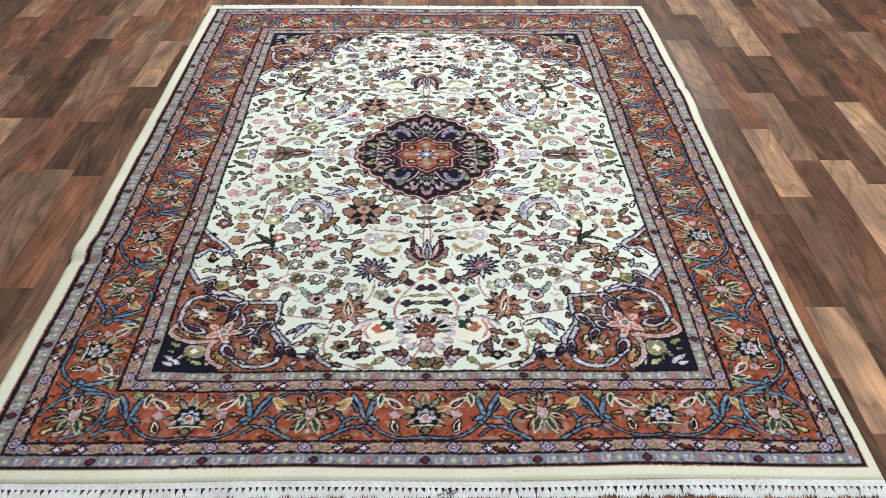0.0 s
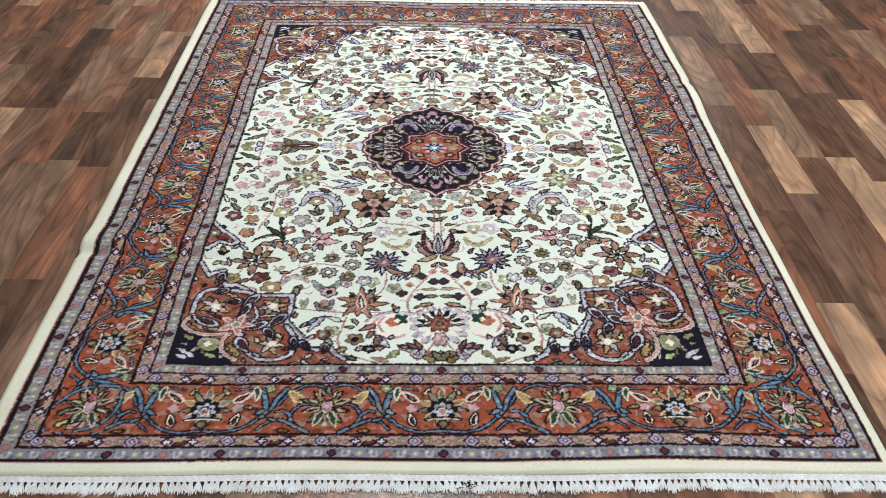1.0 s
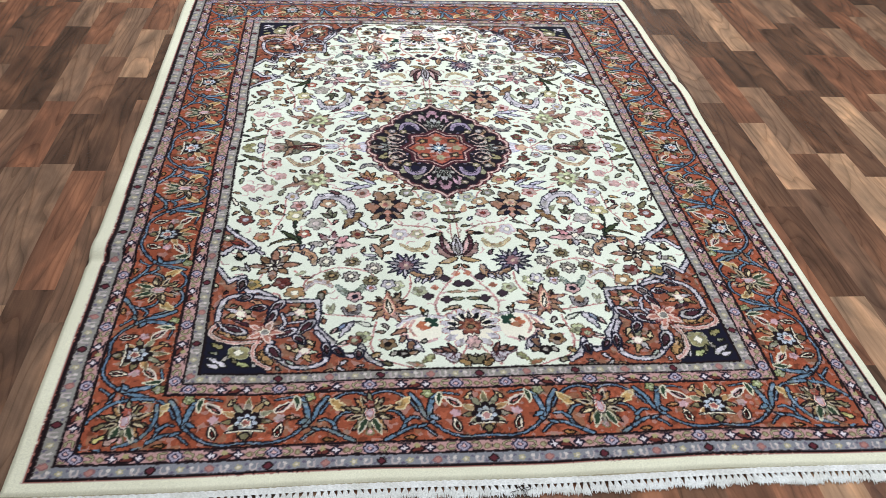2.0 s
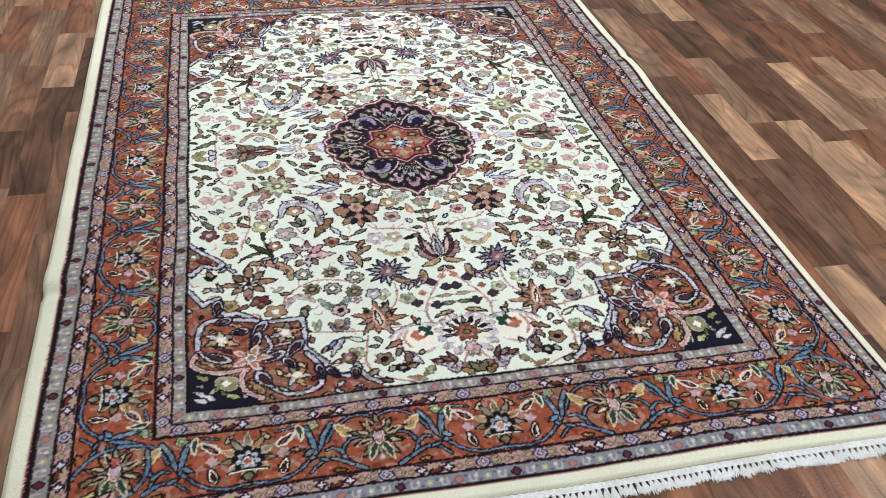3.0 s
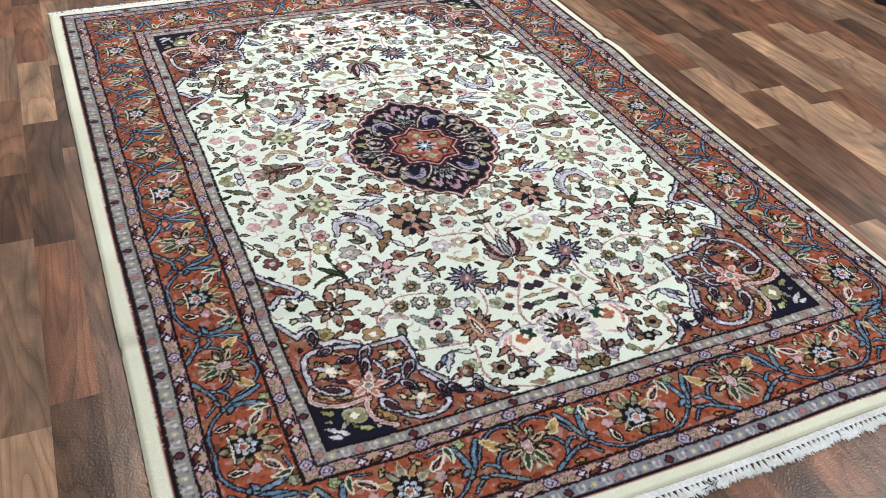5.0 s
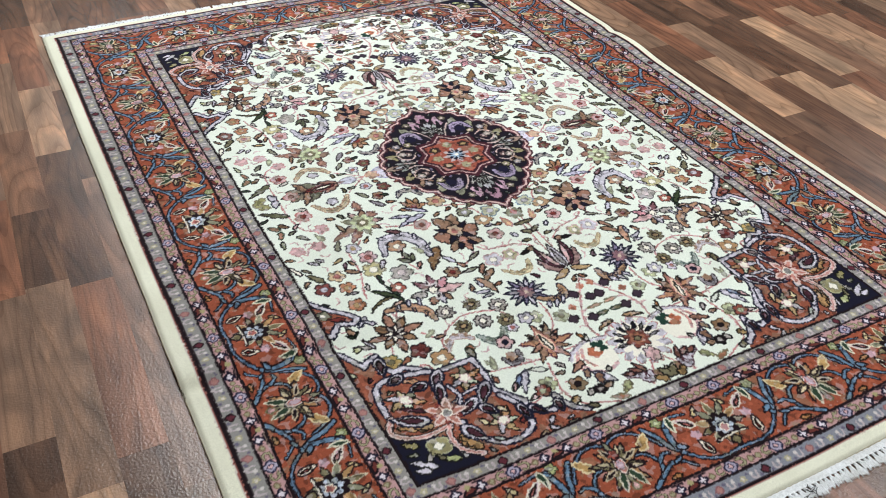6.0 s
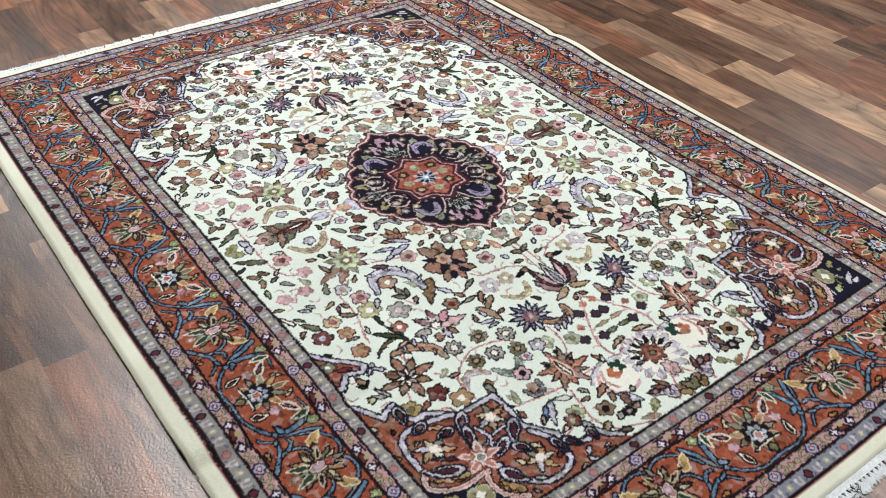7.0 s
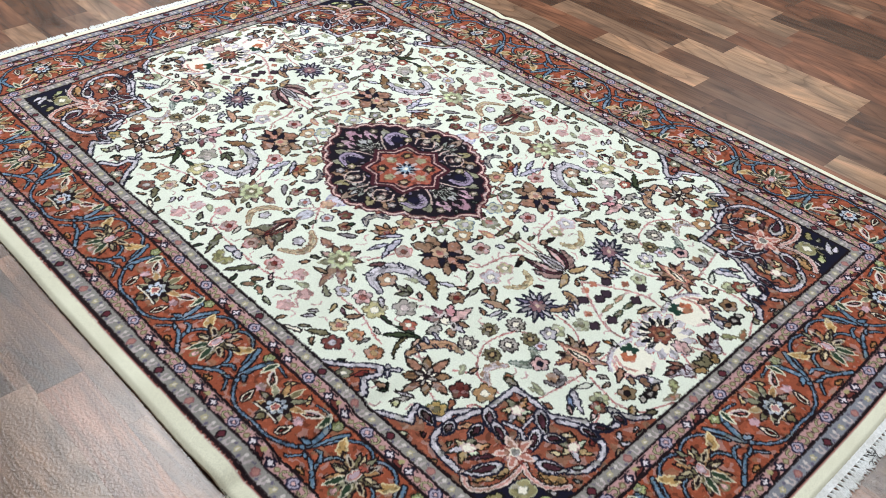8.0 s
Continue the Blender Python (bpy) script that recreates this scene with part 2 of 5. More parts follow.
def olive_floret(S, u, v, r=0.0165):
    S.bloom(u, v, r, 8, OLIVE, (60, 48, 34), 0.3, 0.8)
    S.bloom(u, v, r * 0.55, 6, INK, None, 0.3)
    S.bloom(u, v, r * 0.3, 0, GOLD)


def crescent(S, pts, width, colour, edge=NAVY, rim=0.003):
    """A curled leaf, full in the middle, thin at its ends, with a notched back."""
    path = smooth_path(pts, 8)
    n = len(path) - 1
    for extra, c in ((rim, edge), (0.0, colour)):
        for i, (a, b) in enumerate(zip(path, path[1:])):
            t = (i + 0.5) / n
            w = width * (0.25 + 1.0 * math.sin(math.pi * min(1, 0.12 + 0.8 * t)) ** 1.3) * (1 + 0.08 * math.sin(i * 1.9))
            S.line([a, b], w, c, False, 8, extra)
    for i in range(4, n - 4, 6):
        d = path[i + 1] - path[i]
        side = math.degrees(math.atan2(d[1], d[0]))
        S.leaf(path[i][0], path[i][1], width * 1.25, width * 0.5, side - 50, colour, edge, 0, 0, None, 0.0018)
    for a, b in zip(path[2:-3], path[3:-2]):
        S.line([a, b], 0.0022, tuple(0.75 * q for q in colour))


def lotus(S, v, k=1.0):
    for s in (-1, 1):
        S.leaf(s * 0.010 * k, v + 0.040 * k, 0.072 * k, 0.026 * k, -90 + s * 62, (150, 116, 112), INK, -s * 60, 3)
        S.leaf(s * 0.006 * k, v + 0.034 * k, 0.090 * k, 0.030 * k, -90 + s * 34, PLUM, INK, -s * 34)
        S.leaf(s * 0.006 * k, v + 0.030 * k, 0.075 * k, 0.016 * k, -90 + s * 33, PINK, None, -s * 34)
        S.leaf(s * 0.004 * k, v + 0.040 * k, 0.050 * k, 0.020 * k, 90 - s * 55, GOLD, INK, -s * 30)
    S.leaf(0, v + 0.036 * k, 0.085 * k, 0.030 * k, -90, LILAC, INK)
    S.leaf(0, v + 0.030 * k, 0.060 * k, 0.012 * k, -90, SLATE, INK)


def big_palmette(S, v):
    S.bloom(0, v, 0.066, 14, LILAC, ROSE, 0.3, 0.9, 0.1, 0.003)
    S.bloom(0, v, 0.050, 14, IVORY, None, 0.35, 1.0, 0.33)
    for i in range(9):
        a = radians(-180 + i * 22.5)
        S.leaf(0.03 * math.cos(a), v + 0.03 * math.sin(a), 0.022, 0.008, math.degrees(a), NAVY if i % 2 else SLATE)
    S.bloom(0, v - 0.004, 0.027, 8, (128, 66, 54), INK, 0.35, 0.9, 0.2)
    S.bloom(0, v - 0.004, 0.017, 6, (158, 100, 74), None, 0.4, 0.9, 0.0)
    S.bloom(0, v - 0.004, 0.007, 5, OLIVE, INK)
    S.bloom(0, v + 0.044, 0.016, 6, PINK, INK, 0.3, sy=1.2)
    for s in (-1, 1):
        S.leaf(0, v + 0.098, 0.05, 0.024, 90 - s * 105, TAN, OLIVE, 0, 3)
    S.leaf(0, v + 0.108, 0.03, 0.02, -90, OLIVE, INK)


def bud(S, u, v, angle, r, colour, cup=INK, edge=None):
    S.leaf(u, v, r * 2.2, r * 1.3, angle, colour, edge)
    for s in (-1, 1):
        S.leaf(u, v, r * 1.3, r * 0.5, angle + s * 50, cup)


def vine(S, *pts):
    S.line(pts, 0.0044, PINK)
    S.line(pts, 0.0020, ROSE)


# band limits, measured outward from the edge of the field
FU, FV = 0.554, 0.894
BANDS = (0.0, 0.027, 0.056, 0.189, 0.218, 0.248)
RU, RV = 0.830, 1.173
Q = Sheet(0, RU, 0, RV, CREAM)


def petal(S, root, tip, width, colour, edge=INK, bend=0.0, teeth=0, rib=None, rim=0.0022):
    """A leaf given by its two ends."""
    du, dv = tip[0] - root[0], tip[1] - root[1]
    half = radians(bend) / 2
    chord = math.hypot(du, dv) * (half / math.sin(half) if abs(half) > 0.01 else 1)
    S.leaf(root[0], root[1], chord, width, math.degrees(math.atan2(dv, du)) - bend / 2, colour, edge, bend, teeth, rib, rim)


def eye_leaf(S, root, tip, width, bend=0.0):
    """A lilac lens with a plum heart, as the corner scrolls carry them."""
    petal(S, root, tip, width, LILAC, NAVY, bend, 0, None, 0.0034)
    a, b = np.array(root), np.array(tip)
    petal(S, a + 0.2 * (b - a), a + 0.82 * (b - a), width * 0.5, PLUM, None, bend)


def dots(S, spots, colour, r, n=4, edge=None):
    for q in spots:
        S.bloom(*q, r, n, colour, edge, 0.3)


def draw_stems(S):
    for pts in (((0.029, 0.419), (0.064, 0.395), (0.121, 0.384), (0.143, 0.366)), ((0.196, 0.596), (0.212, 0.564), (0.247, 0.548), (0.294, 0.545), (0.350, 0.580), (0.358, 0.613), (0.356, 0.644)), ((0.001, 0.557), (0.027, 0.601), (0.058, 0.654), (0.069, 0.694), (0.062, 0.737)),
                ((0.120, 0.583), (0.120, 0.615), (0.128, 0.646), (0.144, 0.667)), ((0.062, 0.737), (0.093, 0.725), (0.143, 0.723), (0.199, 0.721), (0.243, 0.715), (0.314, 0.703)), ((0.201, 0.738), (0.210, 0.783), (0.215, 0.818), (0.199, 0.859), (0.168, 0.875), (0.133, 0.890)),
                ((0.411, 0.242), (0.413, 0.298), (0.419, 0.339), (0.435, 0.379), (0.441, 0.410)), ((0.016, 0.828), (0.030, 0.857), (0.052, 0.883)), ((0.259, 0.000), (0.294, 0.000), (0.329, 0.000)), ((0.259, 0.000), (0.289, 0.027), (0.318, 0.050))):
        vine(S, *pts)
    for pts in (((0.491, 0.000), (0.485, 0.000), (0.484, 0.060), (0.474, 0.124), (0.447, 0.148), (0.419, 0.160)), ((0.091, 0.214), (0.121, 0.203), (0.144, 0.198)), ((0.074, 0.269), (0.086, 0.236), (0.113, 0.223)), ((0.004, 0.229), (0.004, 0.295), (0.008, 0.381), (0.010, 0.442)),
                ((0.153, 0.359), (0.166, 0.385), (0.197, 0.403)), ((0.384, 0.453), (0.400, 0.468), (0.415, 0.502)), ((0.448, 0.550), (0.456, 0.584), (0.460, 0.617)), ((0.300, 0.803), (0.275, 0.814), (0.252, 0.801)), ((0.294, 0.211), (0.263, 0.225), (0.232, 0.239)),
                ((0.212, 0.783), (0.230, 0.787)), ((0.161, 0.813), (0.196, 0.797)), ((0.299, 0.375), (0.311, 0.336), (0.305, 0.318)), ((0.381, 0.548), (0.365, 0.570), (0.350, 0.582)), ((0.192, 0.166), (0.173, 0.175), (0.149, 0.157)), ((0.368, 0.227), (0.388, 0.247), (0.410, 0.248))):
        vine(S, *pts)
    for pts in (((0.406, 0.656), (0.407, 0.636), (0.419, 0.628), (0.422, 0.640), (0.413, 0.646)), ((0.038, 0.673), (0.058, 0.668), (0.067, 0.685)), ((0.014, 0.583), (0.033, 0.601)), ((0.016, 0.646), (0.045, 0.647), (0.062, 0.660)), ((0.072, 0.797), (0.102, 0.815), (0.136, 0.802)),
                ((0.103, 0.734), (0.122, 0.763), (0.124, 0.793)), ((0.389, 0.478), (0.407, 0.464), (0.411, 0.483), (0.398, 0.492)), ((0.019, 0.706), (0.044, 0.723), (0.060, 0.735)), ((0.460, 0.092), (0.470, 0.111)), ((0.485, 0.202), (0.496, 0.223), (0.507, 0.206))):
        S.line(pts, 0.004, ROSE if len(pts) > 4 else PINK)


def draw_flowers_near(S):
    """The half of the field towards its ends."""
    RUSSET = (160, 112, 92)
    lotus(S, 0.478, 1.0)
    big_palmette(S, 0.772)
    # rosette with dark blue points
    u, v = (0.127, 0.541)
    for i in range(14):
        a = i * 25.7 + 8
        S.leaf(u, v, 0.050 if i % 2 else 0.043, 0.014, a, (LILAC, SLATE, (120, 110, 140))[i % 3], NAVY, 0, 0, None, 0.0030)
    S.bloom(u, v, 0.019, 8, (140, 98, 108), NAVY, 0.35, 1.0, 0.2)
    S.bloom(u, v, 0.006, 6, (206, 180, 160), None, 0.3)
    # brown eight-petalled star
    u, v = (0.428, 0.524)
    for i in range(8):
        S.leaf(u, v, 0.060 if i % 2 == 0 else 0.048, 0.028, i * 45, (RUSSET, (140, 104, 74))[i % 2], None, 0, 2)
    for i in range(8):
        S.leaf(u, v, 0.027, 0.011, i * 45 + 22, (STONE, IVORY)[i % 2], INK)
    S.bloom(u, v, 0.008, 5, INK)
    # rust palmette with a pale throat
    u, v = (0.170, 0.690)
    for i in range(11):
        S.leaf(u, v, (0.060, 0.046)[i % 2], 0.022, i * 32.7 - 90, (RUSSET, TAN, (186, 130, 96))[i % 3], (INK, None, PLUM)[i % 3], 14, 3)
    petal(S, (0.168, 0.718), (0.177, 0.648), 0.026, (232, 200, 170), ROSE)
    petal(S, (0.169, 0.712), (0.176, 0.664), 0.010, IVORY, None)
    for q in ((0.155, 0.647), (0.195, 0.665), (0.143, 0.677)):
        S.bloom(*q, 0.007, 4, INK)
    # pink and grey palmette
    for a, b, w, c, e in (((0.295, 0.455), (0.231, 0.456), 0.030, PINK, None), ((0.287, 0.445), (0.256, 0.420), 0.026, (206, 140, 150), None), ((0.296, 0.446), (0.292, 0.401), 0.026, (150, 100, 110), PLUM), ((0.306, 0.441), (0.331, 0.407), 0.022, (134, 84, 92), None),
                          ((0.319, 0.451), (0.357, 0.448), 0.028, STONE, None), ((0.310, 0.466), (0.324, 0.490), 0.024, RUSSET, None), ((0.289, 0.465), (0.277, 0.489), 0.022, TAN, None), ((0.296, 0.465), (0.296, 0.494), 0.020, LILAC, NAVY)):
        petal(S, a, b, w, c, e, 0, 3)
    for a, b in (((0.302, 0.441), (0.284, 0.428)), ((0.304, 0.446), (0.325, 0.437)), ((0.291, 0.460), (0.309, 0.475)), ((0.303, 0.431), (0.305, 0.416))):
        petal(S, a, b, 0.010, INK, (200, 190, 190))
    S.bloom(*(0.301, 0.446), 0.010, 6, IVORY, INK)
    # curled leaves
    crescent(S, ((0.051, 0.554), (0.056, 0.581), (0.079, 0.590), (0.115, 0.570)), 0.015, (172, 132, 98), NAVY)
    for a, b in (((0.060, 0.585), (0.075, 0.609)), ((0.079, 0.590), (0.093, 0.614)), ((0.096, 0.586), (0.108, 0.610))):
        petal(S, a, b, 0.011, LILAC, NAVY, 20)
    crescent(S, ((0.067, 0.454), (0.078, 0.478), (0.106, 0.481), (0.134, 0.456)), 0.009, (206, 190, 150), (160, 132, 96), 0.002)
    crescent(S, ((0.228, 0.612), (0.241, 0.638), (0.267, 0.637), (0.285, 0.610)), 0.011, (170, 178, 170), (70, 92, 84), 0.0026)
    crescent(S, ((0.419, 0.462), (0.376, 0.470), (0.345, 0.495), (0.338, 0.528)), 0.015, (186, 140, 108), NAVY)
    for a, b in (((0.350, 0.477), (0.342, 0.452)), ((0.372, 0.470), (0.365, 0.448)), ((0.393, 0.468), (0.389, 0.446))):
        petal(S, a, b, 0.010, LILAC, NAVY)
    crescent(S, ((0.298, 0.611), (0.316, 0.594), (0.338, 0.593), (0.355, 0.619)), 0.010, (196, 184, 190), TAN, 0.002)
    crescent(S, ((0.037, 0.852), (0.048, 0.868), (0.060, 0.851), (0.084, 0.843)), 0.013, LILAC, PLUM)
    for a, b in (((0.042, 0.849), (0.056, 0.818)), ((0.051, 0.846), (0.073, 0.829)), ((0.067, 0.846), (0.091, 0.836))):
        petal(S, a, b, 0.014, (128, 76, 64), INK, 20)
    crescent(S, ((0.237, 0.681), (0.243, 0.703), (0.262, 0.703), (0.272, 0.686)), 0.009, SLATE, INK, 0.0024)
    S.bloom(*(0.254, 0.687), 0.012, 5, TAN, None, 0.3)
    # white rose scroll
    S.bloom(*(0.110, 0.771), 0.044, 0, (240, 236, 220), None, sx=1.1)
    for pts, c in ((((0.056, 0.735), (0.103, 0.725), (0.140, 0.739), (0.158, 0.758)), LILAC), (((0.120, 0.737), (0.131, 0.763), (0.122, 0.791)), (214, 150, 140)), (((0.132, 0.741), (0.145, 0.767), (0.136, 0.795)), PINK), (((0.076, 0.803), (0.108, 0.812), (0.136, 0.799)), PINK), (((0.139, 0.752), (0.152, 0.774), (0.146, 0.792)), (214, 150, 140))):
        S.line(pts, 0.0062, c)
    S.line(((0.056, 0.729), (0.103, 0.719), (0.140, 0.734), (0.161, 0.753)), 0.0024, (90, 70, 90))
    S.bloom(*(0.085, 0.749), 0.019, 5, (30, 62, 50), None, 0.3)
    S.bloom(*(0.101, 0.758), 0.017, 5, (190, 104, 72), None, 0.3)
    S.bloom(*(0.091, 0.753), 0.007, 4, IVORY)
    for a, b, w, c, e, n in (((0.135, 0.767), (0.172, 0.784), 0.020, RUSSET, INK, 3), ((0.141, 0.788), (0.154, 0.811), 0.018, TAN, NAVY, 2), ((0.136, 0.802), (0.107, 0.843), 0.024, LILAC, NAVY, 0), ((0.128, 0.806), (0.136, 0.837), 0.022, (130, 92, 70), NAVY, 2), ((0.108, 0.816), (0.100, 0.801), 0.012, STONE, None, 0)):
        petal(S, a, b, w, c, e, 12, n)
    # separate leaves and buds
    for a, b, w, c, e, bend, n in (((0.222, 0.326), (0.270, 0.395), 0.034, (134, 98, 64), INK, 20, 4), ((0.210, 0.388), (0.231, 0.358), 0.014, (206, 202, 220), None, 0, 0), ((0.149, 0.441), (0.189, 0.476), 0.020, TAN, None, 20, 2), ((0.159, 0.417), (0.181, 0.452), 0.016, RUSSET, None, 20, 2),
                               ((0.201, 0.453), (0.182, 0.518), 0.022, (186, 138, 112), None, -30, 0), ((0.194, 0.500), (0.225, 0.489), 0.012, LILAC, NAVY, -50, 0), ((0.201, 0.486), (0.206, 0.458), 0.010, LILAC, NAVY, 30, 0), ((0.191, 0.514), (0.220, 0.515), 0.009, LILAC, NAVY, 20, 0),
                               ((0.147, 0.379), (0.185, 0.398), 0.011, SAGE, INK, 15, 0), ((0.178, 0.423), (0.217, 0.426), 0.012, SAGE, INK, 0, 0), ((0.197, 0.411), (0.213, 0.389), 0.014, RUSSET, None, 0, 2)):
        petal(S, a, b, w, c, e, bend, n)
    for a, b, w, c, e, bend, n in (((0.030, 0.423), (0.055, 0.429), 0.017, TAN, None, 0, 0), ((0.047, 0.429), (0.071, 0.432), 0.011, INK, None, 0, 0), ((0.003, 0.646), (0.040, 0.645), 0.011, (200, 150, 130), OLIVE, 0, 0), ((0.003, 0.672), (0.037, 0.673), 0.013, OLIVE, PINE, 0, 0),
                               ((0.013, 0.700), (0.056, 0.715), 0.016, (182, 142, 104), None, 30, 3), ((0.091, 0.728), (0.102, 0.694), 0.012, (196, 122, 66), None, 0, 2), ((0.097, 0.725), (0.087, 0.705), 0.010, (190, 190, 180), None, 0, 0), ((0.209, 0.751), (0.245, 0.732), 0.014, (212, 216, 204), None, 0, 0),
                               ((0.248, 0.730), (0.279, 0.788), 0.020, LILAC, NAVY, 20, 3), ((0.264, 0.735), (0.289, 0.768), 0.014, (110, 128, 166), NAVY, 0, 2), ((0.283, 0.750), (0.296, 0.772), 0.012, PINK, None, 0, 2)):
        petal(S, a, b, w, c, e, bend, n)
    for a, b, w, c, e, bend, n in (((0.256, 0.798), (0.282, 0.806), 0.012, (214, 190, 190), None, 0, 0), ((0.118, 0.841), (0.154, 0.850), 0.018, TAN, None, 0, 2), ((0.162, 0.837), (0.177, 0.851), 0.016, STONE, None, 0, 0), ((0.088, 0.853), (0.113, 0.876), 0.020, (168, 172, 120), OLIVE, 0, 3),
                               ((0.197, 0.838), (0.217, 0.858), 0.020, (160, 128, 82), None, 0, 3), ((0.174, 0.880), (0.204, 0.867), 0.018, OLIVE, None, 0, 3), ((0.110, 0.886), (0.145, 0.873), 0.016, (150, 96, 70), OLIVE, 0, 3), ((0.000, 0.882), (0.018, 0.852), 0.026, OLIVE, None, 0, 3),
                               ((0.013, 0.886), (0.039, 0.866), 0.022, (160, 124, 76), None, 0, 2), ((0.183, 0.772), (0.203, 0.771), 0.012, TAN, None, 0, 0), ((0.427, 0.598), (0.455, 0.614), 0.015, (150, 92, 66), INK, 15, 2)):
        petal(S, a, b, w, c, e, bend, n)
    # green palm leaves
    for a, b, w, c, bend in (((0.376, 0.458), (0.390, 0.388), 0.014, PINE, 20), ((0.378, 0.438), (0.426, 0.394), 0.018, (58, 70, 44), 20), ((0.390, 0.429), (0.448, 0.455), 0.012, (96, 84, 56), 55), ((0.375, 0.448), (0.408, 0.459), 0.010, (196, 160, 140), 20)):
        petal(S, a, b, w, c, None, bend, 3)
    for a, b, w, c, e in (((0.464, 0.456), (0.490, 0.486), 0.014, LILAC, NAVY), ((0.452, 0.485), (0.476, 0.466), 0.012, LILAC, NAVY), ((0.480, 0.551), (0.493, 0.514), 0.012, LILAC, INK), ((0.486, 0.547), (0.517, 0.529), 0.018, STONE, INK), ((0.508, 0.534), (0.518, 0.553), 0.018, (190, 190, 140), None),
                          ((0.294, 0.693), (0.292, 0.669), 0.010, LIME, SAGE), ((0.295, 0.705), (0.306, 0.673), 0.012, LIME, SAGE), ((0.311, 0.622), (0.326, 0.658), 0.024, (140, 84, 56), PINE), ((0.321, 0.628), (0.316, 0.657), 0.018, OLIVE, None), ((0.356, 0.552), (0.379, 0.566), 0.012, LIME, SAGE)):
        petal(S, a, b, w, c, e, 0, 2)
    for q in ((0.311, 0.518), (0.202, 0.548), (0.255, 0.577)):
        dark_floret(S, *q, 0.0185)
    for q in ((0.251, 0.520), (0.298, 0.572), (0.211, 0.595)):
        olive_floret(S, *q, 0.0175)
    dots(S, ((0.040, 0.595), (0.011, 0.617), (0.083, 0.659), (0.042, 0.674)), (60, 44, 58), 0.011, 4, INK)
    dots(S, ((0.014, 0.579), (0.066, 0.628), (0.458, 0.658)), (190, 116, 92), 0.010, 4)
    for q, r, c, h, e in (((0.101, 0.639), 0.013, LIME, OLIVE, SAGE), ((0.152, 0.616), 0.013, (190, 196, 150), IVORY, SAGE), ((0.171, 0.610), 0.013, LILAC, IVORY, NAVY), ((0.179, 0.812), 0.015, (134, 100, 70), INK, None), ((0.230, 0.784), 0.014, (186, 192, 150), SAGE, OLIVE),
                          ((0.248, 0.795), 0.013, (140, 70, 56), LIME, INK), ((0.150, 0.845), 0.010, INK, STONE, None), ((0.091, 0.420), 0.014, (176, 170, 130), IVORY, PINK), ((0.467, 0.418), 0.015, (178, 116, 84), GOLD, None), ((0.404, 0.591), 0.016, (104, 48, 44), WINE, INK),
                          ((0.376, 0.628), 0.018, (176, 134, 92), IVORY, None), ((0.467, 0.595), 0.015, (176, 146, 84), OLIVE, PINE), ((0.247, 0.651), 0.014, PINK, NAVY, INK)):
        floret(S, *q, r, c, h, e)
    for q, r, c, h, e in (((0.379, 0.289), 0.017, PINK, ROSE, None), ((0.386, 0.333), 0.020, (190, 180, 130), IVORY, OLIVE), ((0.336, 0.369), 0.020, STONE, (206, 190, 190), None), ((0.469, 0.318), 0.015, (206, 178, 140), ROSE, None), ((0.463, 0.361), 0.014, (186, 124, 90), GOLD, None),
                          ((0.509, 0.349), 0.016, (120, 60, 56), LILAC, INK), ((0.366, 0.408), 0.013, (176, 92, 76), IVORY, None), ((0.133, 0.417), 0.017, LILAC, IVORY, PINK), ((0.210, 0.622), 0.010, (206, 196, 214), ROSE, None)):
        floret(S, *q, r, c, h, e, 5)
    for a, b, w, c, e in (((0.351, 0.313), (0.371, 0.340), 0.014, LILAC, INK), ((0.387, 0.351), (0.390, 0.388), 0.012, PINE, INK), ((0.430, 0.265), (0.459, 0.277), 0.014, (196, 160, 110), None), ((0.471, 0.260), (0.486, 0.243), 0.012, LILAC, INK), ((0.485, 0.266), (0.506, 0.249), 0.014, LILAC, INK),
                          ((0.498, 0.327), (0.525, 0.289), 0.020, OLIVE, None), ((0.534, 0.289), (0.550, 0.250), 0.014, IVORY, INK), ((0.448, 0.384), (0.477, 0.380), 0.010, STONE, None)):
        petal(S, a, b, w, c, e, 0, 2)


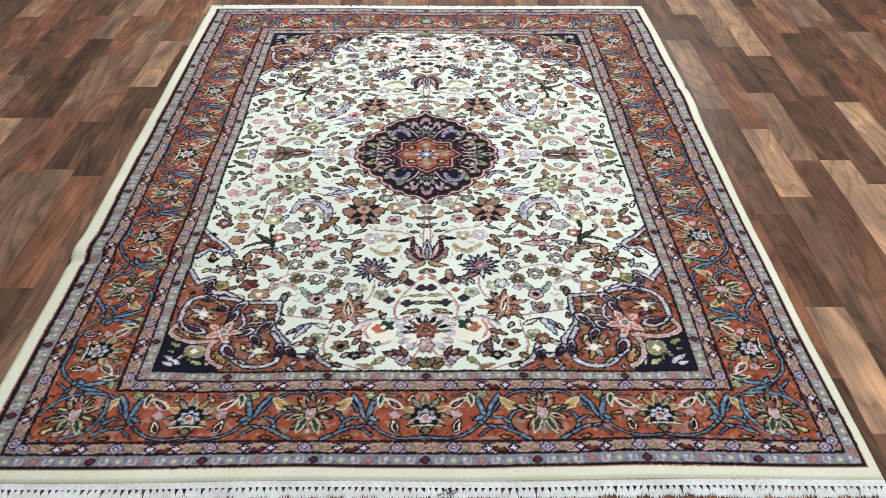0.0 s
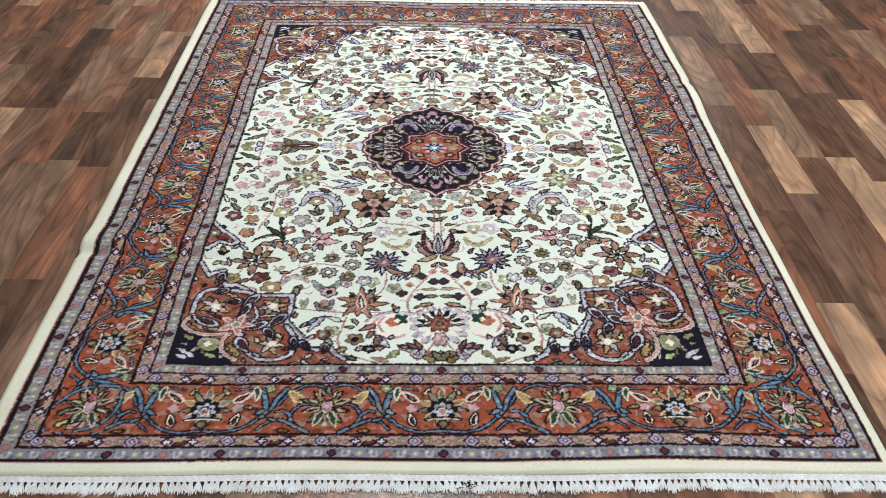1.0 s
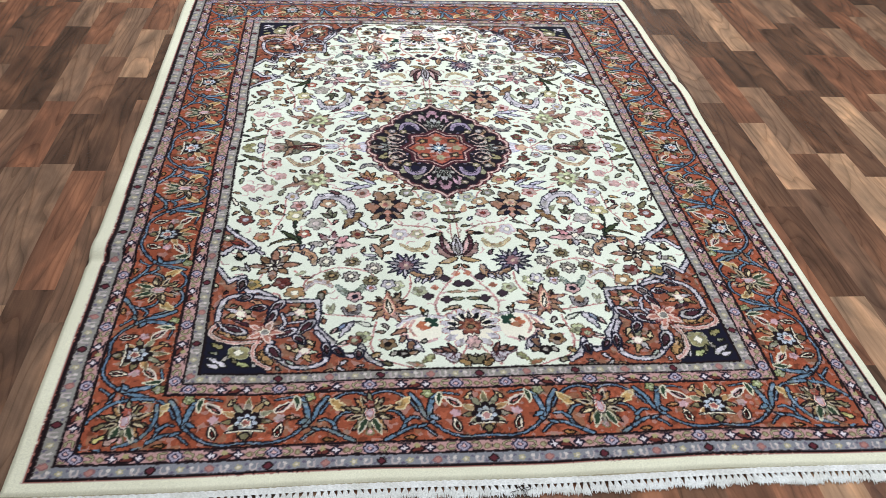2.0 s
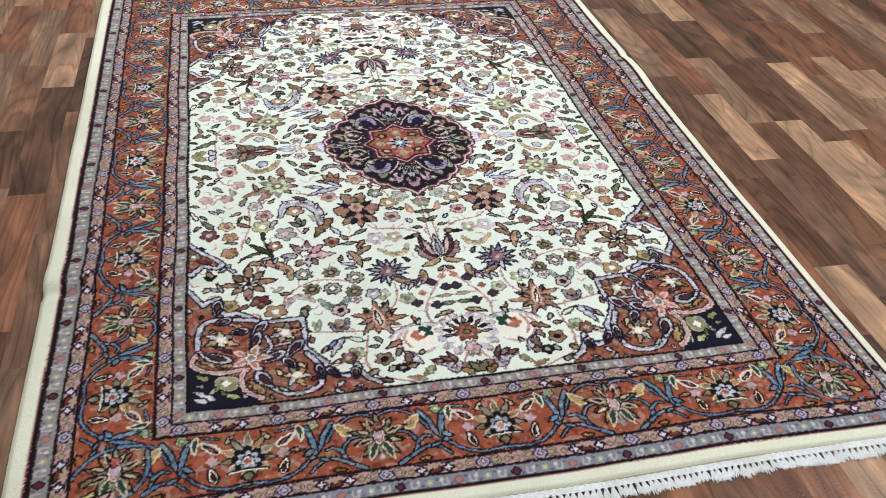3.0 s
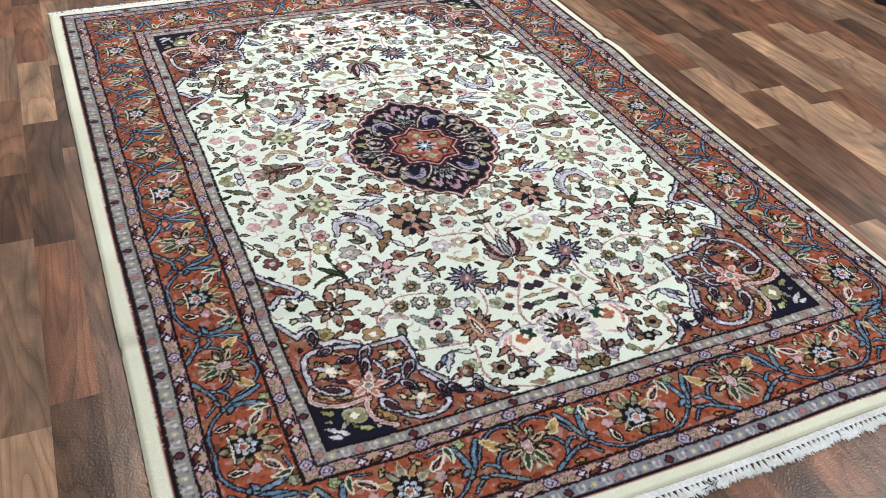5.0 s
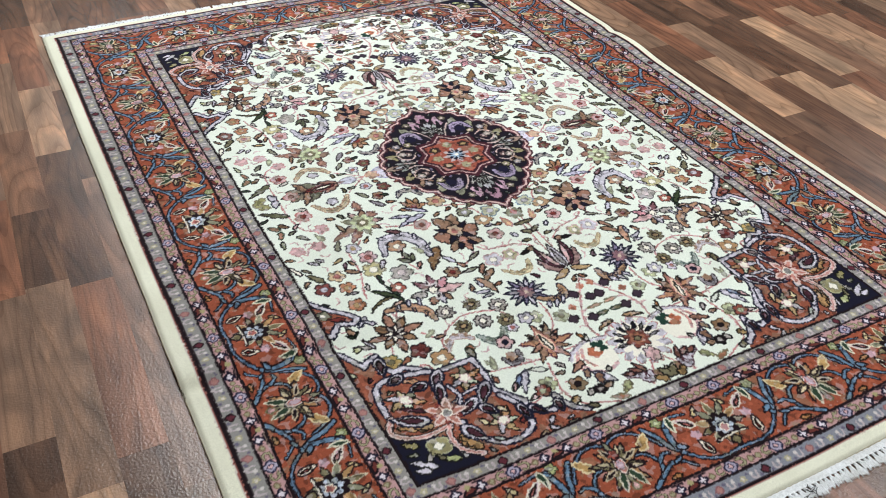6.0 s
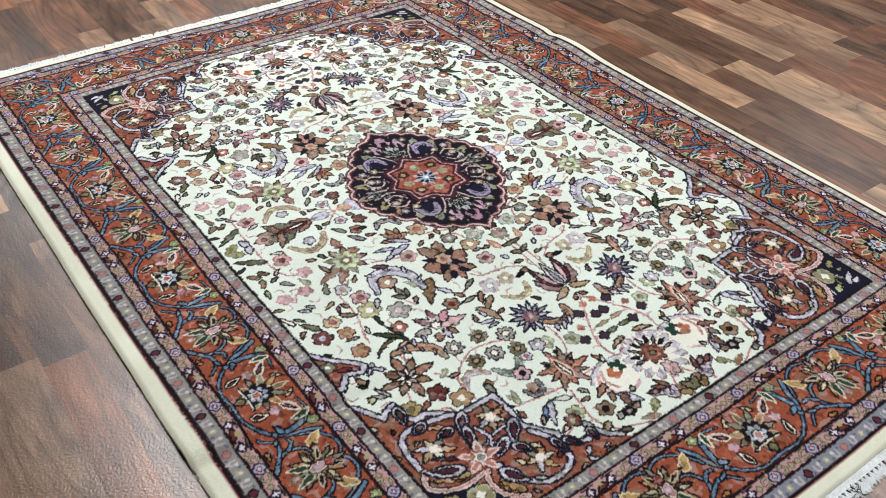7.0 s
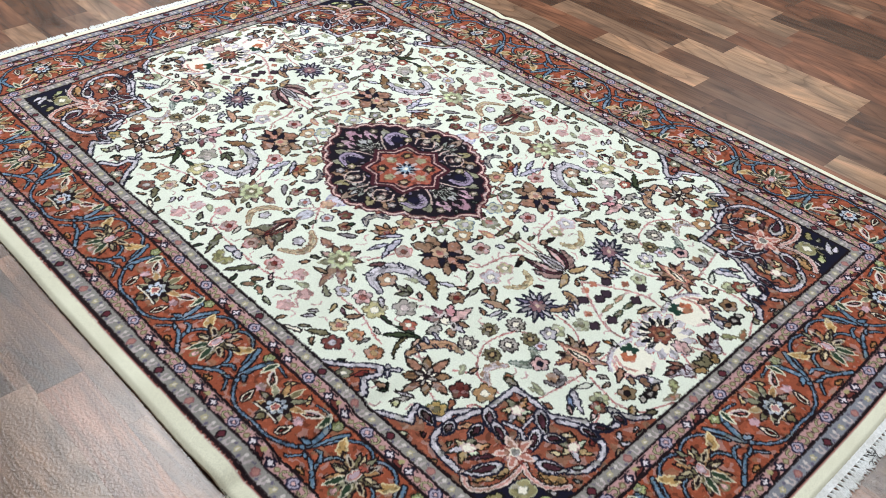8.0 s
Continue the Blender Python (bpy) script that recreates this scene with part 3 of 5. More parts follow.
def draw_flowers_middle(S):
    """The half of the field beside the medallion."""
    RUSSET = (160, 112, 92)
    # winged brown palmette
    for a, b, w, c, e, n in (((0.161, 0.282), (0.139, 0.235), 0.044, TAN, None, 2), ((0.163, 0.282), (0.190, 0.235), 0.044, TAN, None, 2), ((0.147, 0.314), (0.106, 0.292), 0.054, RUSSET, INK, 2), ((0.173, 0.315), (0.216, 0.294), 0.054, RUSSET, INK, 2), ((0.149, 0.325), (0.119, 0.356), 0.030, TAN, INK, 2), ((0.170, 0.325), (0.199, 0.357), 0.030, TAN, INK, 2),
                             ((0.160, 0.314), (0.157, 0.372), 0.030, (186, 128, 110), INK, 2)):
        petal(S, a, b, w, c, e, 0, n)
    for a, b in (((0.157, 0.298), (0.120, 0.270)), ((0.165, 0.298), (0.204, 0.272)), ((0.156, 0.304), (0.130, 0.330)), ((0.165, 0.304), (0.190, 0.331)), ((0.152, 0.335), (0.136, 0.356)), ((0.166, 0.336), (0.179, 0.357))):
        petal(S, a, b, 0.015, NAVY, INK)
    S.bloom(*(0.161, 0.293), 0.019, 6, (200, 166, 136), INK, 0.25)
    S.bloom(*(0.161, 0.296), 0.008, 0, ROSE)
    # large curled leaf over a flower
    crescent(S, ((0.251, 0.343), (0.252, 0.295), (0.281, 0.257), (0.323, 0.255), (0.341, 0.302)), 0.019, LILAC, NAVY)
    petal(S, (0.273, 0.245), (0.305, 0.223), 0.016, (110, 70, 74), INK, 0, 2)
    floret(S, *(0.305, 0.285), 0.017, (176, 130, 100), IVORY, INK)
    petal(S, (0.262, 0.333), (0.279, 0.306), 0.012, LIME, SAGE, 60)
    for b in ((0.283, 0.322), (0.304, 0.304), (0.323, 0.326)):
        petal(S, (0.299, 0.349), b, 0.014, (84, 88, 66), INK)
    # green rosette with brown wings
    u, v = (0.337, 0.171)
    for i in range(9):
        S.leaf(u, v, 0.050, 0.024, i * 40 + 10, (TAN, (178, 140, 136), SAGE)[i % 3], (INK, None, OLIVE)[i % 3], 0, 2)
    for a, b in (((0.350, 0.189), (0.386, 0.227)), ((0.356, 0.177), (0.424, 0.202)), ((0.319, 0.147), (0.293, 0.158)), ((0.327, 0.128), (0.325, 0.091))):
        petal(S, a, b, 0.026, (160, 116, 98), (100, 60, 60), 0, 3)
    S.bloom(u, v, 0.030, 8, (196, 206, 160), SAGE, 0.3, 1, 0.2)
    S.bloom(u, v, 0.015, 6, OLIVE, LIME, 0.25)
    S.bloom(u, v, 0.006, 0, IVORY)
    # lying palmette on the short axis
    for s in (-1, 1):
        for root, length, width, a, c in ((0.345, 0.095, 0.036, 18, SLATE), (0.375, 0.070, 0.034, 50, (112, 112, 92)), (0.40, 0.062, 0.030, 32, (128, 116, 98)), (0.41, 0.055, 0.024, 80, TAN), (0.33, 0.050, 0.024, 42, (150, 110, 96))):
            S.leaf(root, 0, length, width, s * a, c, (52, 42, 40), -s * 25, 3, None, 0.0026)
        S.leaf(0.335, 0, 0.080, 0.018, s * 14, (196, 176, 170), WINE, -s * 28)
        S.leaf(0.278, s * 0.002, 0.045, 0.020, s * 18, (196, 196, 214), SLATE, -s * 30)
    S.leaf(0.335, 0, 0.085, 0.020, 0, WINE, INK)
    S.leaf(0.345, 0, 0.055, 0.010, 0, IVORY)
    S.leaf(0.425, 0, 0.05, 0.018, 0, SLATE, INK)
    crescent(S, ((0.328, 0.059), (0.346, 0.088), (0.384, 0.098), (0.417, 0.060)), 0.010, (206, 184, 150), TAN)
    S.bloom(*(0.369, 0.066), 0.013, 5, LILAC, INK, 0.3)
    # tulip beside the medallion
    for s in (-1, 1):
        S.leaf(0.232, s * 0.003, 0.050, 0.020, 180 - s * 40, LILAC, (150, 150, 196), s * 20)
        S.leaf(0.228, 0, 0.036, 0.012, 180 - s * 16, (222, 214, 234), LILAC)
    S.bloom(0.236, 0, 0.017, 5, (206, 168, 140), ROSE, 0.3)
    # brown flower with a blue-rimmed leaf on each side
    for b in ((0.173, 0.169), (0.184, 0.142), (0.206, 0.133), (0.227, 0.142), (0.243, 0.170)):
        petal(S, (0.204, 0.181), b, 0.022, (176, 124, 88), None, 0, 2)
    S.bloom(*(0.205, 0.175), 0.010, 5, WINE, TAN, 0.3)
    crescent(S, ((0.167, 0.133), (0.180, 0.108), (0.205, 0.103), (0.221, 0.121)), 0.010, STONE, NAVY)
    for a, b, w in (((0.186, 0.204), (0.231, 0.169), 0.016), ((0.195, 0.210), (0.268, 0.228), 0.022), ((0.227, 0.205), (0.275, 0.188), 0.016)):
        petal(S, a, b, w, (190, 186, 208), NAVY, 15, 3)
    # small flowers
    for q, r, c, h, e in (((0.232, 0.062), 0.013, (120, 66, 60), OLIVE, INK), ((0.271, 0.043), 0.012, LILAC, ROSE, None), ((0.260, 0.094), 0.012, TAN, WINE, INK), ((0.148, 0.174), 0.018, (190, 158, 120), ROSE, None), ((0.219, 0.244), 0.015, PINK, WINE, ROSE), ((0.108, 0.242), 0.014, SAGE, LILAC, INK),
                          ((0.081, 0.286), 0.018, (190, 150, 112), IVORY, None), ((0.049, 0.261), 0.018, (190, 190, 160), LILAC, BLUE), ((0.082, 0.344), 0.016, PINK, WINE, None), ((0.452, 0.086), 0.016, PINK, WINE, ROSE), ((0.450, 0.000), 0.014, PINK, WINE, ROSE)):
        floret(S, *q, r, c, h, e)
    for a, b, w, c, e, n in (((0.031, 0.338), (0.040, 0.299), 0.018, (214, 170, 130), ROSE, 2), ((0.039, 0.374), (0.053, 0.359), 0.013, LILAC, NAVY, 0), ((0.070, 0.310), (0.092, 0.310), 0.012, LILAC, NAVY, 2), ((0.263, 0.140), (0.289, 0.103), 0.016, SLATE, INK, 0), ((0.235, 0.100), (0.256, 0.091), 0.010, PINE, None, 0),
                             ((0.129, 0.209), (0.146, 0.220), 0.013, (130, 76, 60), None, 0), ((0.489, 0.000), (0.499, 0.028), 0.022, LILAC, NAVY, 0), ((0.509, 0.021), (0.544, 0.000), 0.026, (150, 146, 96), OLIVE, 3), ((0.479, 0.073), (0.543, 0.034), 0.022, (96, 96, 68), INK, 3), ((0.492, 0.148), (0.470, 0.172), 0.014, SAGE, INK, 0)):
        petal(S, a, b, w, c, e, 0, n)
    for a, b, w, c, e, n in (((0.518, 0.093), (0.495, 0.111), 0.018, (120, 92, 64), INK, 2), ((0.517, 0.112), (0.542, 0.093), 0.020, TAN, PINE, 2), ((0.519, 0.118), (0.529, 0.149), 0.016, RUSSET, PINE, 2), ((0.528, 0.155), (0.535, 0.185), 0.012, LIME, None, 0), ((0.441, 0.190), (0.453, 0.160), 0.014, LIME, SAGE, 0),
                             ((0.000, 0.303), (0.023, 0.285), 0.018, SAGE, INK, 2), ((0.000, 0.378), (0.025, 0.363), 0.018, OLIVE, INK, 2), ((0.385, 0.183), (0.396, 0.147), 0.012, TAN, None, 0), ((0.284, 0.091), (0.306, 0.059), 0.014, SAGE, INK, 0), ((0.435, 0.066), (0.463, 0.054), 0.012, (206, 200, 190), None, 0)):
        petal(S, a, b, w, c, e, 0, n)
    dots(S, ((0.462, 0.202), (0.511, 0.203), (0.432, 0.148)), PINK, 0.016, 5, (190, 130, 130))
    S.bloom(0, 0.297, 0.020, 6, SAGE, OLIVE, 0.3)
    S.bloom(0, 0.292, 0.010, 5, ROSE, None)


def scatter(S, count, r, seed, draw, area=(0.004, FU - 0.012, 0.01, FV - 0.014), within=None):
    """Small flowers in the gaps that are left in the field."""
    pick = random.Random(seed)
    k = int(r / KNOT) + 1
    left = count
    for _ in range(count * 40):
        u, v = pick.uniform(*area[:2]), pick.uniform(*area[2:])
        j, i = int((v - S.v[0]) / KNOT), int((u - S.u[0]) / KNOT)
        if within and not within(u, v):
            continue
        if S.free[max(j - k, 0):j + k + 1, max(i - k, 0):i + k + 1].all():
            draw(S, u, v, pick)
            left -= 1
            if not left:
                break


FILL = (TAN, TAN, (150, 100, 76), (168, 124, 96), SAGE, OLIVE, PINK, LILAC, STONE)


def filler_large(S, u, v, p):
    c = p.choice(FILL)
    k = p.random()
    if k < 0.4:
        floret(S, u, v, p.uniform(0.012, 0.015), c, p.choice((WINE, INK, IVORY, GOLD)), p.choice((None, INK)), p.choice((5, 6)), p.random() * 3)
    elif k < 0.75:
        a = p.uniform(0, 360)
        bud(S, u - 0.012 * math.cos(radians(a)), v - 0.012 * math.sin(radians(a)), a, 0.0135, c, p.choice((INK, PINE, OLIVE)), p.choice((None, INK)))
    else:
        a = p.uniform(0, 360)
        S.leaf(u - 0.018 * math.cos(radians(a)), v - 0.018 * math.sin(radians(a)), 0.038, 0.018, a, c, p.choice((None, INK)), p.uniform(-50, 50), p.choice((0, 3)))


def filler_small(S, u, v, p):
    c = p.choice(FILL + (ROSE, PLUM, PINE))
    a = p.uniform(0, 360)
    S.leaf(u - 0.011 * math.cos(radians(a)), v - 0.011 * math.sin(radians(a)), 0.024, 0.011, a, c, p.choice((None, INK)), p.uniform(-60, 60))


def filler_dark(S, u, v, p):
    """Pale scrolls for a dark ground."""
    c = p.choice(((96, 92, 104), SLATE, (112, 112, 88), (120, 92, 74), (104, 92, 124), (84, 88, 84)))
    a = p.uniform(0, 360)
    S.leaf(u - 0.009 * math.cos(radians(a)), v - 0.009 * math.sin(radians(a)), 0.021, 0.011, a, c, None, p.uniform(-90, 90), p.choice((0, 2)))


def filler_rust(S, u, v, p):
    """Tan and olive leaves for a rust ground."""
    c = p.choice(((166, 122, 84), (150, 108, 74), OLIVE, SAGE, (176, 132, 94), PINK, (190, 190, 160), LILAC))
    a = p.uniform(0, 360)
    S.leaf(u - 0.012 * math.cos(radians(a)), v - 0.012 * math.sin(radians(a)), 0.027, 0.014, a, c, p.choice((INK, INK, None)), p.uniform(-60, 60), p.choice((0, 2, 3)))


def tendril(S, u, v, p):
    a = p.uniform(0, 6.28)
    b = a + p.uniform(0.6, 1.4)
    S.line(((u - 0.012 * math.cos(a), v - 0.012 * math.sin(a)), (u, v), (u + 0.012 * math.cos(b), v + 0.012 * math.sin(b))), 0.0026, PINK)


def draw_spandrel(S):
    shape = [(0.580, 0.490), (0.555, 0.535), (0.536, 0.567), (0.520, 0.593), (0.507, 0.579), (0.488, 0.570), (0.490, 0.600), (0.472, 0.623), (0.454, 0.616), (0.431, 0.632), (0.409, 0.657), (0.371, 0.657), (0.326, 0.658), (0.324, 0.704),
             (0.330, 0.744), (0.310, 0.775), (0.292, 0.799), (0.294, 0.823), (0.277, 0.842), (0.255, 0.848), (0.240, 0.838), (0.235, 0.815), (0.230, 0.838), (0.219, 0.861), (0.198, 0.877), (0.17, 0.93), (0.58, 0.93)]
    S.fill(shape, RUST)
    small = [(0.580, 0.352), (0.552, 0.382), (0.522, 0.417), (0.492, 0.441), (0.481, 0.456), (0.493, 0.469), (0.522, 0.462), (0.544, 0.492), (0.580, 0.480)]
    S.fill(small, RUST)
    for rim in (shape[:-2], small):
        for w, c in ((0.0165, NAVY), (0.0085, LILAC)):
            for a, b in zip(rim, rim[1:]):
                S.line([a, b], w, c)
    petal(S, (0.504, 0.452), (0.537, 0.443), 0.015, WINE, INK)
    floret(S, *(0.542, 0.428), 0.012, SAGE, IVORY)
    # navy corner with a pale flower
    S.fill([(0.459, 0.810), (0.494, 0.801), (0.536, 0.779), (0.58, 0.76), (0.58, 0.92), (0.420, 0.894), (0.442, 0.857)], NAVY)
    # the two lobes: dark lilac straps outside, pale rose straps round the corner
    arcs = (((0.415, 0.648), (0.473, 0.634), (0.515, 0.646), (0.532, 0.685), (0.533, 0.725)), ((0.326, 0.765), (0.305, 0.809), (0.308, 0.856), (0.333, 0.875), (0.373, 0.874), (0.404, 0.847), (0.422, 0.815), (0.419, 0.792)))
    for w, c in ((0.0165, NAVY), (0.0085, LILAC)):
        for pts in arcs:
            S.line(pts, w, c)
    for w, c in ((0.0150, INK), (0.0095, (216, 190, 184)), (0.0035, (196, 134, 126))):
        for pts in (((0.531, 0.733), (0.546, 0.765), (0.525, 0.788), (0.489, 0.797), (0.447, 0.789)), ((0.444, 0.789), (0.456, 0.816), (0.450, 0.854), (0.421, 0.879))):
            S.line(pts, w, c)
    # clusters of tan, sage and gold in the lobes
    for (x, y), turn in (((0.486, 0.696), 20), ((0.351, 0.824), 100), ((0.362, 0.695), 60)):
        for i, (da, l) in enumerate(((0, 0.050), (60, 0.036), (125, 0.048), (190, 0.042), (250, 0.036), (310, 0.046))):
            S.leaf(x, y, l * 0.8, 0.019, turn + da, ((178, 150, 104), (196, 206, 180), (190, 140, 96), SAGE, (206, 190, 150), LILAC)[i], None, 20, 3)
        S.bloom(x, y, 0.010, 5, IVORY, PINK)
    for a, b, c in (((0.441, 0.662), (0.481, 0.647), (206, 150, 110)), ((0.465, 0.738), (0.507, 0.716), PLUM), ((0.345, 0.787), (0.329, 0.810), (206, 190, 150)), ((0.381, 0.821), (0.389, 0.798), (222, 206, 160)), ((0.387, 0.853), (0.367, 0.869), (190, 206, 196)), ((0.323, 0.849), (0.316, 0.833), WINE)):
        petal(S, a, b, 0.014, c, INK, 20, 2)
    # tan shade inside the rose straps
    for a, b in (((0.480, 0.782), (0.535, 0.758)), ((0.438, 0.819), (0.430, 0.866)), ((0.416, 0.869), (0.442, 0.825)), ((0.469, 0.777), (0.505, 0.771))):
        petal(S, a, b, 0.024, (178, 134, 84), None, 10, 3)
    # lilac lenses with plum hearts
    for a, b, w, bend in (((0.328, 0.718), (0.369, 0.774), 0.030, 10), ((0.367, 0.746), (0.415, 0.778), 0.028, -10), ((0.375, 0.770), (0.350, 0.804), 0.026, -20), ((0.394, 0.652), (0.430, 0.698), 0.028, 0), ((0.429, 0.674), (0.469, 0.679), 0.024, 20), ((0.412, 0.681), (0.437, 0.741), 0.024, -15),
                          ((0.467, 0.763), (0.534, 0.733), 0.034, -20), ((0.425, 0.799), (0.396, 0.854), 0.034, 25), ((0.309, 0.799), (0.302, 0.849), 0.022, 0), ((0.462, 0.634), (0.498, 0.651), 0.026, 10), ((0.487, 0.574), (0.495, 0.626), 0.026, 0), ((0.238, 0.822), (0.242, 0.861), 0.022, 0), ((0.293, 0.813), (0.270, 0.849), 0.020, 0)):
        eye_leaf(S, a, b, w, bend)
    for pts in (((0.355, 0.726), (0.391, 0.732), (0.421, 0.748)), ((0.400, 0.697), (0.392, 0.728), (0.401, 0.747))):
        S.cord(pts, 0.0050, LILAC, NAVY, 0.003)
    # the rose flower between the lobes
    u, v = (0.434, 0.758)
    for i in range(5):
        S.leaf(u, v, 0.040, 0.020, i * 72 - 40, (188, 118, 104), (222, 196, 188), 0, 2, None, 0.003)
        S.leaf(u, v, 0.030, 0.010, i * 72 - 4, (226, 180, 160), WINE)
    S.bloom(u, v, 0.008, 0, SLATE, IVORY)
    # the pale flower and leaves of the corner
    S.bloom(*(0.484, 0.829), 0.021, 4, (142, 134, 92), (176, 176, 134), 0.2, 0.8, 0.78)
    S.bloom(*(0.484, 0.829), 0.009, 4, IVORY, SAGE)
    for a, b, w, c in (((0.459, 0.873), (0.497, 0.855), 0.018, (170, 176, 120)), ((0.487, 0.864), (0.497, 0.842), 0.012, OLIVE), ((0.515, 0.817), (0.542, 0.798), 0.020, (150, 140, 90)), ((0.504, 0.836), (0.518, 0.870), 0.014, STONE), ((0.504, 0.873), (0.545, 0.843), 0.020, LILAC),
                       ((0.517, 0.876), (0.546, 0.865), 0.018, (214, 206, 220)), ((0.523, 0.833), (0.544, 0.827), 0.012, SAGE), ((0.447, 0.876), (0.458, 0.857), 0.010, LILAC)):
        petal(S, a, b, w, c, None, 0, 2)
    S.free[:] = False
    S.reopen(RUST)
    area = (0.20, 0.553, 0.48, 0.893)
    scatter(S, 16, 0.010, 41, filler_rust, area)
    scatter(S, 14, 0.007, 42, lambda T, u, v, p: T.leaf(u - 0.006, v, 0.016, 0.008, p.uniform(-70, 70), p.choice(((176, 128, 84), PLUM, SAGE, LILAC))), area)


def medallion_rim(U, V):
    """Below 1 inside the medallion's scalloped outline."""
    th = np.arctan2(V / 0.236, U / 0.198)
    base = (np.abs(U / 0.197) ** 1.5 + np.abs(V / 0.236) ** 1.5) ** (1 / 1.5)
    wave = 1 + 0.10 * (np.abs(np.cos(th * 10)) - 0.55)
    tip = 1 + 0.09 * np.exp(-(np.abs(U) / 0.012) ** 1.0) * (np.abs(V) > 0.1)
    return base / wave / tip


def star_rim(U, V):
    th = np.arctan2(V, U)
    return np.hypot(U / 0.088, V / 0.094) / (0.80 + 0.20 * (1 - np.abs(np.sin(th * 4))) ** 0.8)


def scallops(cusps, bulge=0.30, n=8):
    """A line of outward arcs between cusps."""
    out = []
    for a, b in zip(cusps, cusps[1:]):
        a, b = np.array(a), np.array(b)
        d = b - a
        side = np.array((-d[1], d[0]))
        if side @ (a + b) < 0:
            side = -side
        out += [a + d * i / n + side * bulge * math.sin(math.pi * i / n) for i in range(n)]
    return out + [np.array(cusps[-1])]


def draw_medallion(S):
    cusps = [(0.0, 0.262), (0.035, 0.238), (0.071, 0.216), (0.105, 0.188), (0.128, 0.144), (0.166, 0.099), (0.188, 0.052), (0.190, 0.0)]
    cusps = cusps[:1] + [(0.955 * u, 0.955 * v) for u, v in cusps[1:-1]] + cusps[-1:]
    rim = scallops(cusps[:2], -0.06) + scallops(cusps[1:], 0.24)[1:]
    # brown buds outside the cusps
    for c in cusps[1:-1]:
        a = math.degrees(math.atan2(c[1], c[0]))
        S.leaf(c[0], c[1], 0.020, 0.014, a, (150, 92, 78), (90, 40, 44), 0, 0)
    S.fill(list(rim) + [(-0.01, 0.0), (-0.01, 0.262)], (24, 18, 32))
    for w, c in ((0.0150, (84, 36, 46)), (0.0052, (214, 178, 172))):
        for a, b in zip(rim, rim[1:]):
            S.line([a, b], w, c)
    # a leaf in each scallop
    for q, t, c in (((0.004, 0.201), (0.004, 0.229), (176, 130, 150)), ((0.033, 0.173), (0.040, 0.205), (190, 150, 170)), ((0.070, 0.150), (0.081, 0.179), SAGE), ((0.105, 0.120), (0.116, 0.147), (150, 150, 120)), ((0.134, 0.083), (0.149, 0.108), TAN), ((0.152, 0.046), (0.173, 0.065), (150, 140, 100)), ((0.148, 0.000), (0.203, 0.000), (150, 124, 110))):
        q = np.array(q) * 0.86
        petal(S, q, t, 0.040, c, INK, 0, 2)
        petal(S, q, q * 0.5 + np.array(t) * 0.5, 0.009, (40, 32, 44), None)
    # grey palmettes on the axes
    for root, tips in (((0.004, 0.113), ((0.004, 0.184), (0.020, 0.173), (0.033, 0.143), (0.024, 0.113))), ((0.119, 0.000), ((0.177, 0.000), (0.166, 0.023), (0.145, 0.045), (0.127, 0.033)))):
        for i, t in enumerate(tips):
            petal(S, root, t, 0.022, ((176, 176, 180), (140, 146, 140), (190, 186, 180), SLATE)[i], INK, 0, 2)
            petal(S, root, np.array(root) * 0.4 + np.array(t) * 0.6, 0.007, (232, 226, 220) if i % 2 else (52, 76, 62), None)
    # lilac commas, pale rings and scrolls
    crescent(S, ((0.049, 0.107), (0.062, 0.138), (0.088, 0.138), (0.102, 0.108)), 0.014, (158, 140, 172), (20, 18, 40), 0.003)
    S.bloom(*(0.075, 0.114), 0.013, 0, (22, 20, 48))
    for pts in (((0.091, 0.052), (0.111, 0.026), (0.136, 0.039), (0.138, 0.065), (0.115, 0.080), (0.094, 0.067)), ((0.037, 0.089), (0.056, 0.076), (0.084, 0.086), (0.105, 0.102)), ((0.021, 0.095), (0.033, 0.125), (0.054, 0.155)), ((0.102, 0.013), (0.121, 0.007), (0.140, 0.013))):
        S.line(pts, 0.0040, (206, 176, 168))
    for q, c in (((0.113, 0.052), (120, 92, 90)), ((0.126, 0.058), (160, 150, 140)), ((0.046, 0.064), (128, 60, 64)), ((0.094, 0.095), (150, 140, 104)), ((0.018, 0.076), (128, 72, 80)), ((0.086, 0.013), (140, 84, 92)), ((0.054, 0.185), (120, 110, 90)), ((0.127, 0.099), SLATE)):
        S.bloom(*q, 0.011, 5, c, INK, 0.35)
        S.bloom(*q, 0.004, 0, (220, 200, 190))
    S.free[:] = False
    S.reopen((24, 18, 32))
    scatter(S, 110, 0.0062, 15, filler_dark, (0.004, 0.2, 0.004, 0.24))
    # star
    s, U, V = S.window(0, 0.14, 0, 0.14)
    st = star_rim(U, V)
    k = 0.080 / KNOT
    for limit, c in ((1.26, (70, 26, 38)), (1.12, (196, 156, 152)), (1.06, (60, 22, 34)), (0.96, (162, 78, 60))):
        S.put(s, (limit - st) * k, c)
    for u, v in ((0.040, 0.042), (0.044, 0.040)):
        S.bloom(u, v, 0.016, 5, (64, 40, 36), None, 0.35)
    S.bloom(0.042, 0.041, 0.008, 5, (176, 146, 96), INK, 0.3)
    for u, v in ((0.052, 0), (0, 0.054)):
        S.bloom(u, v, 0.014, 5, (158, 150, 116), (150, 84, 66), 0.3)
    S.bloom(0, 0, 0.036, 8, (186, 168, 168), None, 0.55, 1.4)
    S.bloom(0, 0, 0.026, 10, NAVY, None, 0.45, 1.0, 0.39)
    S.bloom(0, 0, 0.018, 8, (150, 176, 200), None, 0.6)
